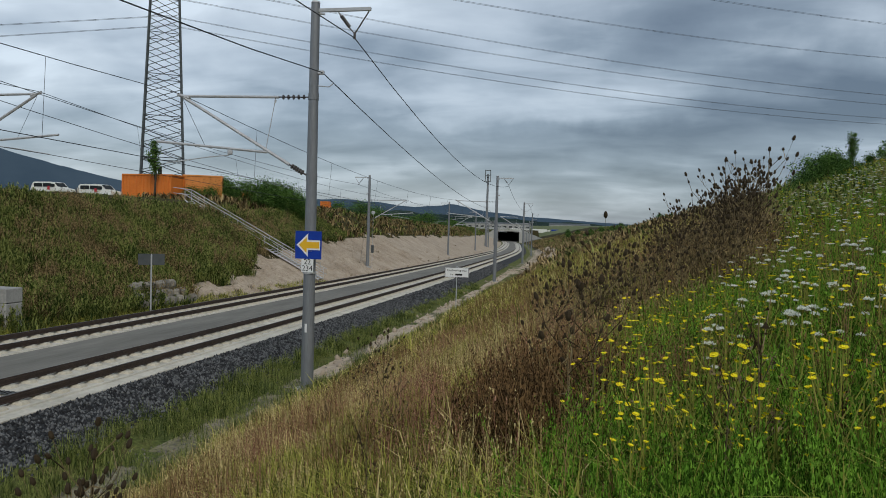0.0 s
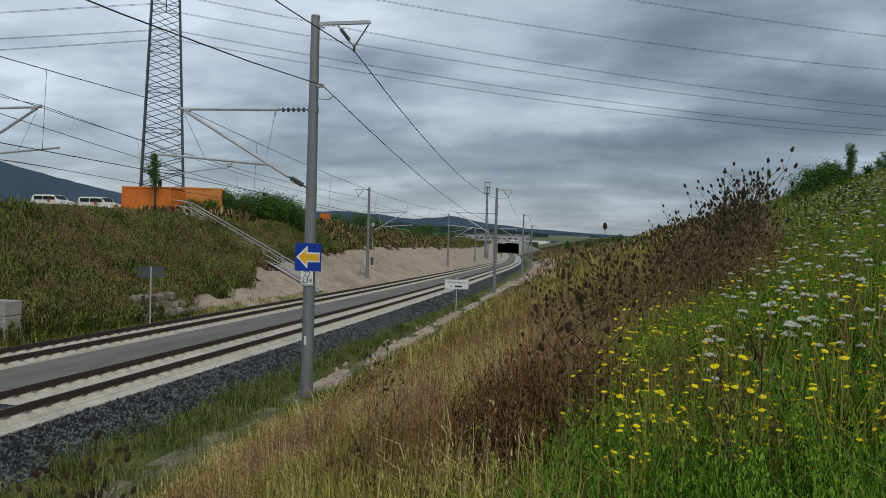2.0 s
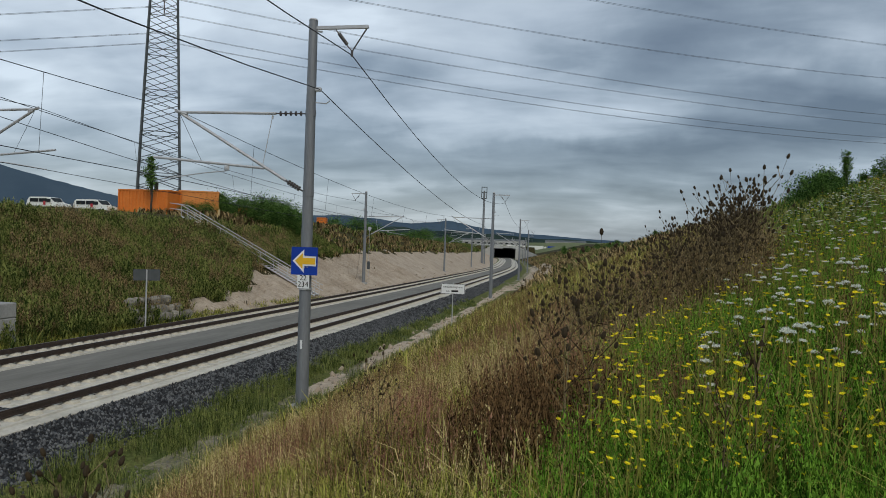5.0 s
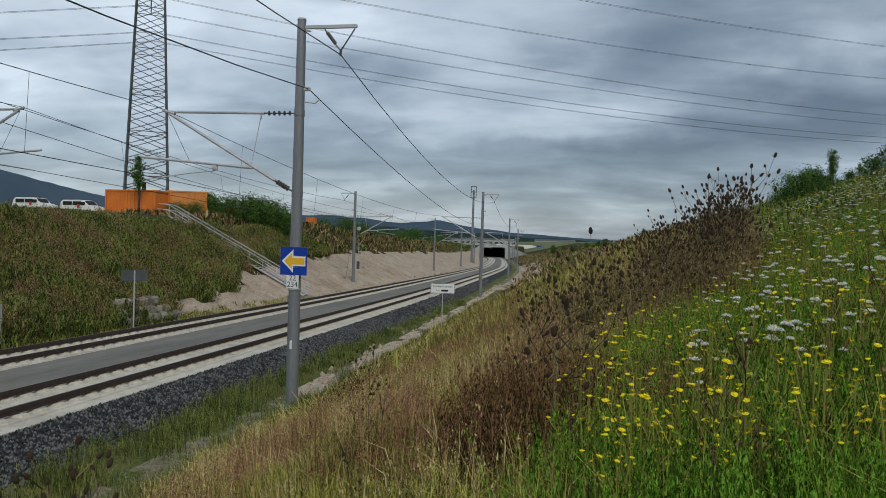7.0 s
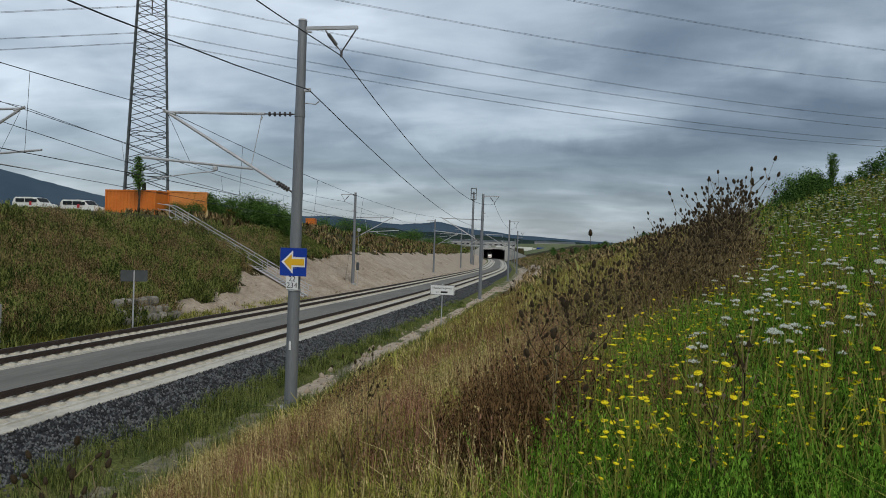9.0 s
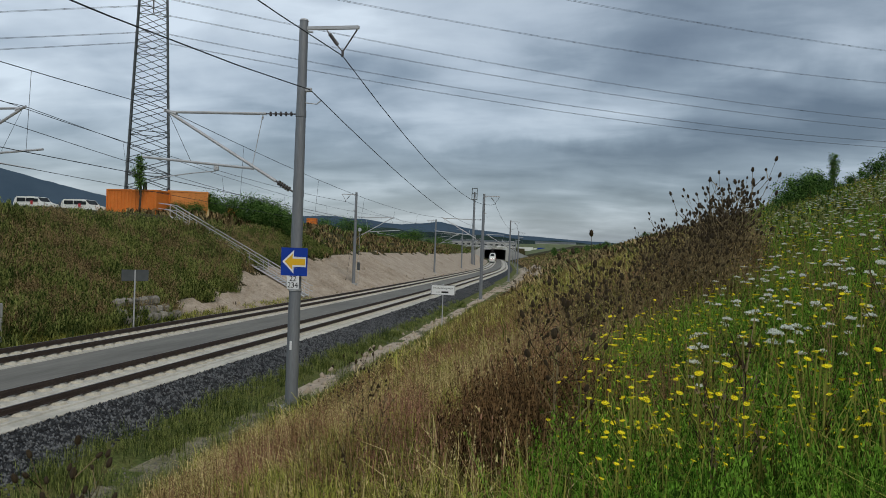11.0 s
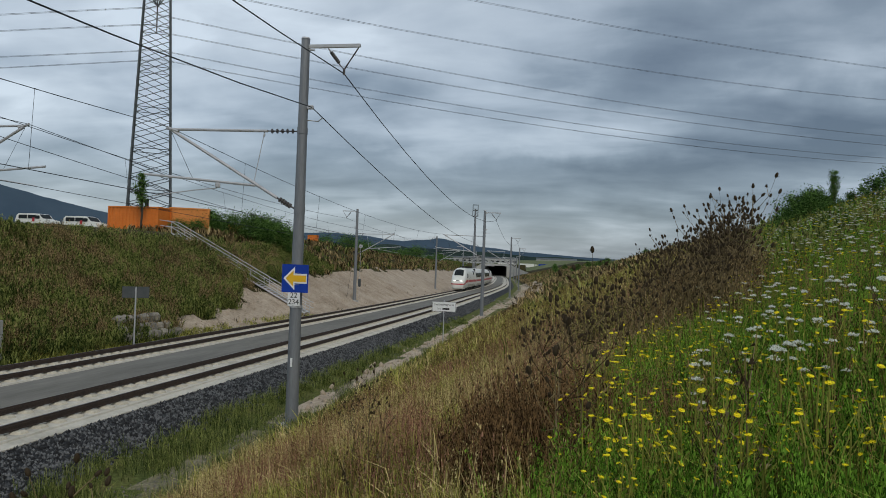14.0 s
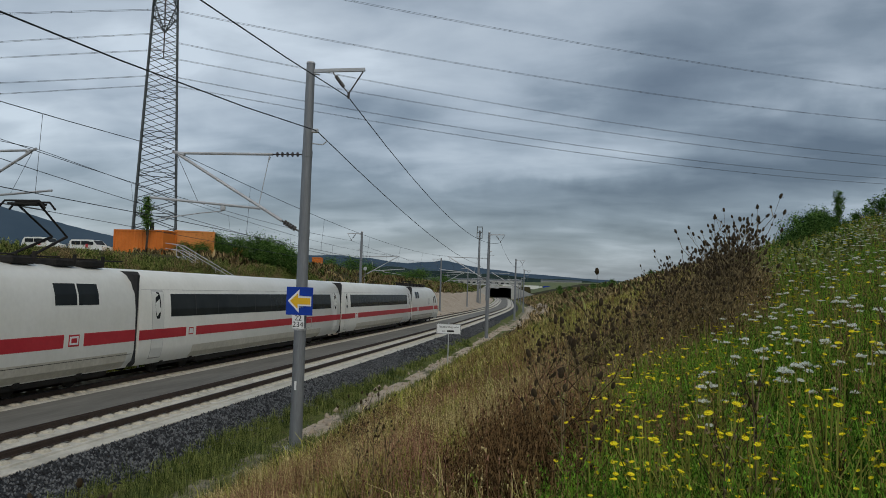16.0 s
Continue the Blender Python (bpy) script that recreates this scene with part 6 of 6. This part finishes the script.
def yellow_flower(seed):
    r = random.Random(seed)
    ob = thing("yellow_wildflower", "yellow composite wildflower on a thin branching stem", "wildflower", "yellow wildflowers in the meadow")
    h = 0.8
    g = Geo()
    tips = [(0.02, 0.01, h)]
    g.tube([(0, 0, -0.1), (0.01, 0, h * 0.5), tips[0]], 0.0035, 4)
    for k in range(4):
        a = k * 2.1 + r.uniform(-0.3, 0.3)
        e = (math.cos(a) * r.uniform(0.1, 0.2), math.sin(a) * r.uniform(0.1, 0.2), h * r.uniform(0.7, 0.98))
        g.tube([(0.01, 0, h * (0.35 + 0.12 * k)), e], 0.0025, 4)
        tips.append(e)
    part("stem", g, V_OLIVE, ob)
    for i, t in enumerate(tips):
        o = part("flower_head", petals(12, 0.019 if i == 0 else 0.015, 0.005), V_YELLOW, ob)
        o.matrix_basis = Matrix.Translation(t) @ Euler((r.uniform(-0.6, 0.2), r.uniform(-0.4, 0.4), 0)).to_matrix().to_4x4()
    return ob


def umbel(seed):
    r = random.Random(seed)
    ob = thing("white_umbel_flower", "white flat-topped wild carrot umbel", "wildflower", "white umbels in the meadow")
    h = 0.95
    g = Geo().tube([(0, 0, -0.1), (0.01, 0.01, h * 0.6), (0.02, 0, h)], 0.004, 4)
    cap = Geo()
    for k in range(26):
        rr, a = 0.034 * math.sqrt((k + 0.5) / 26), k * 2.4
        p = (0.02 + rr * math.cos(a), rr * math.sin(a), h + 0.05 - 9.0 * rr * rr)
        g.tube([(0.02, 0, h), p], 0.0012, 3)
        for q in range(5):
            c = Vector(p) + Vector((r.gauss(0, 0.006), r.gauss(0, 0.006), r.gauss(0, 0.004)))
            cap.add([c + Vector((r.gauss(0, 0.007), r.gauss(0, 0.007), r.gauss(0, 0.006))) for t in range(3)], [(0, 1, 2)])
    part("stem", g, V_OLIVE, ob)
    part("flower_cap", cap, V_WHITE, ob)
    return ob


def sow(sources, n, seed, choose, smin, smax):
    r = random.Random(seed)
    k = 0
    while k < n:
        x, y = choose(r)
        if not clear(x, y) or lush(x, y) < r.uniform(-0.4, 0.4):
            continue
        sc = r.uniform(smin, smax)
        m = Matrix.Translation((x, y, plant_at(x, y))) @ Matrix.Rotation(r.uniform(0, 6.28), 4, "Z") @ Matrix.Diagonal((sc, sc, sc, 1))
        src = sources[k % len(sources)]
        if k < len(sources):
            src.matrix_basis = m
        else:
            copy_thing(src, Matrix.Identity(4)).matrix_basis = m
        k += 1


def fan(a0, a1, d0, d1):
    def choose(r):
        a, d = radians(r.uniform(a0, a1)), d0 * (d1 / d0) ** r.random()
        return d * math.sin(a), d * math.cos(a)
    return choose


sow([yellow_flower(1), yellow_flower(2), yellow_flower(3)], 240, 5, fan(0.5, 24, 3.2, 14), 0.7, 1.15)
sow([umbel(1), umbel(2)], 190, 6, fan(9, 24, 4.6, 15), 0.6, 0.85)
fl = petals(6, 0.03, 0.008)
flt = [(np.array(fl.v[:24]) + [0, 0, 0.62], np.array([t for f in fl.f[:6] for t in ((f[0], f[1], f[2]), (f[0], f[2], f[3]))]))]
scatter("yellow_flower_carpet", flt, field(21, 9000, 5, 38, 12.5, 32, lambda x, y, s, d, r: green(x, y, s, d, r) and patch(x, y, 41, 0.3) > r.uniform(-0.4, 0.5)), V_YELLOW, "many small yellow flowers in the meadow", "wildflowers", 21, 0.8, 1.4)
scatter("yellow_flower_patch", flt, field(58, 1500, 6.2, 9.6, 13.8, 15.9, lambda x, y, s, d, r: lush(x, y) > -0.15 and ((x - 0.8) / 0.95) ** 2 + ((y - 7.9) / 1.5) ** 2 < r.uniform(0.2, 1.1)), V_YELLOW, "dense patch of small yellow flowers", "wildflowers", 58, 0.55, 0.85)
scatter("white_flower_carpet", flt, field(22, 6000, 6, 26, 15.5, 24, lambda x, y, s, d, r: green(x, y, s, d, r) and patch(x, y, 51, 0.3) > r.uniform(-0.2, 0.5)), V_WHITE, "many small white flowers in the meadow", "wildflowers", 22, 0.9, 1.5)


def dock(seed, h=0.9):
    r = random.Random(seed)
    ob = thing("dead_stalk", "dark withered dock stalk with bare branches", "dry plant", "dark stalks on the slope")
    g = Geo().tube([(0, 0, -0.1), (0.02, 0.01, h * 0.5), (0.0, 0.03, h)], [0.006, 0.005, 0.002], 5)
    for k in range(9):
        f, a = r.uniform(0.3, 0.9), k * 2.4
        p = Vector((0.02 * f, 0.02 * f, h * f))
        e = p + Vector((math.cos(a) * 0.12, math.sin(a) * 0.12, r.uniform(0.12, 0.3)))
        g.tube([p, e], [0.003, 0.0015], 4)
        for _ in range(7):
            c = p.lerp(e, r.uniform(0.2, 1))
            g.add([c + Vector((r.gauss(0, 0.012), r.gauss(0, 0.012), r.gauss(0, 0.014))) for _ in range(3)], [(0, 1, 2)])
    part("stem", g, V_DARKB, ob)
    return ob


docks = [dock(1), dock(2), dock(3, 1.1)]
for i, (x, y, sc) in enumerate([(-1.35, 4.3, 1.0), (-1.7, 6.4, 1.0), (-1.9, 6.7, 1.1), (-2.2, 7.1, 1.0), (0.62, 3.3, 0.9), (0.75, 3.25, 0.95), (1.75, 3.9, 1.2), (1.85, 4.0, 1.2), (-3.2, 8.5, 0.8), (0.2, 4.2, 0.7), (2.1, 5.2, 1.1), (-0.9, 4.0, 0.6)]):
    m = Matrix.Translation((x, y, plant_at(x, y))) @ Matrix.Rotation(i * 1.3, 4, "Z") @ Matrix.Diagonal((sc, sc, sc, 1))
    if i < 3:
        docks[i].matrix_basis = m
    else:
        copy_thing(docks[i % 3], Matrix.Identity(4)).matrix_basis = m


# ---- bushes and trees ----
def woody(name, label, category, seed, height, radius, leaves, leaf, trunk=0.3, material=None, slim=1.0):
    """Tapered trunk with limbs; the crown is made of many small leaves in uneven clumps along the limbs."""
    r = random.Random(seed)
    ob = thing(name, label, category)
    g = Geo()
    tr = 0.035 * height * 0.6
    g.tube([(0, 0, -0.3), (0.03 * height, 0, height * 0.4), (0, 0.02 * height, height * 0.85)], [tr, tr * 0.7, tr * 0.2], 7)
    clumps = []
    n = 16
    for k in range(n):
        f = trunk + (0.95 - trunk) * (k + r.random()) / n
        a = k * 2.4 + r.uniform(-0.3, 0.3)
        prof = math.sin(math.pi * min(1, max(0.08, (f - trunk) / (1.02 - trunk)) ** 0.75)) * 0.9 + 0.12
        rad = radius * prof * r.uniform(0.55, 1.05) * slim
        p = Vector((0, 0, height * f * 0.8))
        e = Vector((math.cos(a) * rad, math.sin(a) * rad, height * min(0.98, f + 0.1)))
        g.tube([p, p.lerp(e, 0.5) + Vector((0, 0, 0.04 * height)), e], [tr * 0.35, tr * 0.2, tr * 0.06], 4)
        clumps.append((e, r.uniform(0.22, 0.42) * radius))
        clumps.append((p.lerp(e, 0.55), r.uniform(0.22, 0.38) * radius))
    part("trunk", g, M_BARK, ob)
    c = Geo()
    for _ in range(leaves):
        e, rad = r.choice(clumps)
        q = e + Vector((r.gauss(0, rad * 0.6), r.gauss(0, rad * 0.6), r.gauss(0, rad * 0.55)))
        u = Vector((r.gauss(0, 1), r.gauss(0, 1), r.gauss(0, 0.6))).normalized() * leaf * r.uniform(0.6, 1.2)
        v = u.cross(Vector((r.gauss(0, 1), r.gauss(0, 1), r.gauss(0, 1)))).normalized() * leaf * 0.5
        c.add([q - u * 0.5, q + v * 0.5, q + u * 0.5, q - v * 0.5], [(0, 1, 2, 3)])
    part("crown", c, material or V_BUSH, ob)
    return ob


bush = woody("bush", "dense dark green shrub", "bush", 3, 2.6, 2.0, 6000, 0.17, 0.05)
bush2 = woody("bush", "leafy green shrub on the slope", "bush", 8, 3.0, 1.4, 5200, 0.16, 0.08)
sap = woody("young_tree", "slim young dark green tree by the container", "tree", 5, 6.3, 0.9, 3000, 0.17, 0.42, slim=0.62)
sap.matrix_basis = pose(-45.3, 67.6, 5.7)
used = set()


def set_plant(src, x, y, z, sc, rz, sxy=1.0):
    m = Matrix.Translation((x, y, z)) @ Matrix.Rotation(rz, 4, "Z") @ Matrix.Diagonal((sc * sxy, sc * sxy, sc, 1))
    if src.name not in used:
        used.add(src.name)
        src.matrix_basis = m
    else:
        copy_thing(src, Matrix.Identity(4)).matrix_basis = m


used.add(sap.name)
for x, y, sc in ((-42.6, 70.6, 0.6), (-41.0, 71.6, 0.6), (-41.0, 74.5, 1.0), (-39.2, 76.5, 0.95), (-37.2, 77.5, 1.15), (-35.8, 80.0, 1.2), (-34.6, 82.0, 1.0), (-38.5, 82.0, 0.9), (-42.5, 77.0, 0.9)):
    set_plant(bush, x, y, plant_at(x, y) - 0.2, sc, x)
for x, y, sc in ((9.9, 36, 0.5), (10.4, 36.5, 0.66), (10.9, 36, 0.6), (11.4, 37, 0.66), (11.7, 36.4, 0.5), (12.7, 36, 0.42), (13.6, 36, 0.55), (14.5, 35.5, 0.7)):
    set_plant(bush2, x, y, plant_at(x, y) - 0.2, sc, x)
set_plant(sap, 12.0, 36.3, plant_at(12.0, 36.3), 0.38, 1.0)
rng = random.Random(12)
for k in range(16):
    s = 120 + k * 19 + rng.uniform(-6, 6)
    d = -27 - rng.uniform(0, 14)
    p = ground_at(s, d)
    set_plant(bush, p.x, p.y, p.z - 0.2, rng.uniform(0.9, 1.8), k)
for k in range(10):
    s = 200 + k * 24
    p = ground_at(s, 24 + rng.uniform(0, 16))
    set_plant(bush2, p.x, p.y, p.z - 0.2, rng.uniform(0.7, 1.3), k)



# ---- ballast stones, rail seats and other small pieces ----
r = np.random.RandomState(9)
TPL = []
for k in range(4):
    v = np.array([(1, 0, 0), (-1, 0, 0), (0, 1, 0), (0, -1, 0), (0, 0, 1), (0, 0, -1)], float)
    v = v * r.uniform(0.55, 1.15, (6, 3)) + r.uniform(-0.25, 0.25, (6, 3))
    f = np.array([(0, 2, 4), (2, 1, 4), (1, 3, 4), (3, 0, 4), (2, 0, 5), (1, 2, 5), (3, 1, 5), (0, 3, 5)])
    TPL.append((v * 0.055, f))
scatter("ballast", TPL, field(31, 26000, 4, 48, 1.57, 3.6, lambda x, y, s, d, q: q.random() < 1.0 - 0.95 * smooth01((d - 2.8 - 0.3 * patch(x, y, 23, 0.8)) / 0.6), False), M_STONE, "dark grey crushed stone ballast beside the slab", "ballast", 31, 0.7, 1.3)
scatter("ballast", TPL, field(32, 9000, 48, 120, 1.57, 3.4, lambda x, y, s, d, q: q.random() < 0.9, False), M_STONE, "dark grey crushed stone ballast farther along the slab", "ballast", 32, 1.0, 1.9)
scatter("path_stones", TPL, field(33, 6000, 6, 50, 4.0, 6.2, lambda x, y, s, d, q: abs(d - 4.95) < q.uniform(0.2, 1.0)), M_ROCK, "loose pale stones on the path", "stones", 33, 0.3, 1.0)
scatter("chalk_rubble", TPL, field(34, 6500, 34, 110, -17, -8.5, lambda x, y, s, d, q: ground_abs(s, d) - rail_z(s) + 0.62 < chalk_edge(s)), M_CHALK, "pale broken stone on the bare cut", "stones", 34, 0.6, 2.4)
scatter("chalk_boulders", TPL, field(35, 2500, 20, 200, 4.0, 12.0, lambda x, y, s, d, q: bare(s, d), False), M_CHALK, "pale boulders along the slope's foot", "stones", 35, 1.0, 4.5)

seat_profile = [(-0.34, 0.0), (-0.30, 0.05), (-0.20, 0.085), (-0.10, 0.06), (0.10, 0.06), (0.20, 0.085), (0.30, 0.05), (0.34, 0.0)]
g = Geo()
k = len(seat_profile)
rings = [[(x * kk, y, z * zz) for x, z in seat_profile] for y, kk, zz in ((-0.17, 0.94, 0.05), (-0.11, 1.0, 0.85), (0.11, 1.0, 0.85), (0.17, 0.94, 0.05))]
g.add([p for q in rings for p in q], [(j * k + i, j * k + i + 1, (j + 1) * k + i + 1, (j + 1) * k + i) for j in range(3) for i in range(k - 1)])
seat_me = bpy.data.meshes.new("rail_seat")
seat_me.from_pydata(g.v, [], [tuple(reversed(f)) for f in g.f])
seat_me.materials.append(M_SEAT)
cv, cf = np.array(g.v), [tuple(reversed(f)) for f in g.f]
slabs = [o for o in bpy.data.objects if o.name.startswith("track_slab")]
for slab, d0 in zip(sorted(slabs, key=lambda o: o.name), (0.0, FAR)):
    rest = Geo()
    for dr in (-0.7535, 0.7535):
        for j in range(330):
            s = 7.0 + 0.65 * j
            m = frame_at(s, d0 + dr, -0.238)
            if j < (84 if d0 == 0 else 64):
                shared("rail_seat", seat_me, slab, m)
            else:
                rest.add([m @ Vector(p) for p in g.v], cf)
    tagged(part("rail_seats_beyond", rest, M_SEAT, slab), kind="stuff")

# drain gratings across the near slab
for s in (11.4, 14.9):
    gr = thing("drain_grating", "dark drain grating set in the slab", "grating", "drain gratings", frame_at(s, 0.0, -0.232))
    part("frame", Geo().box((0, 0, 0.01), (1.1, 0.26, 0.02)), M_SIGNBACK, gr)
    for k in range(8):
        part("bar", Geo().box((-0.48 + 0.137 * k, 0, 0.026), (0.05, 0.22, 0.012)), M_UNDER, gr)

motions()
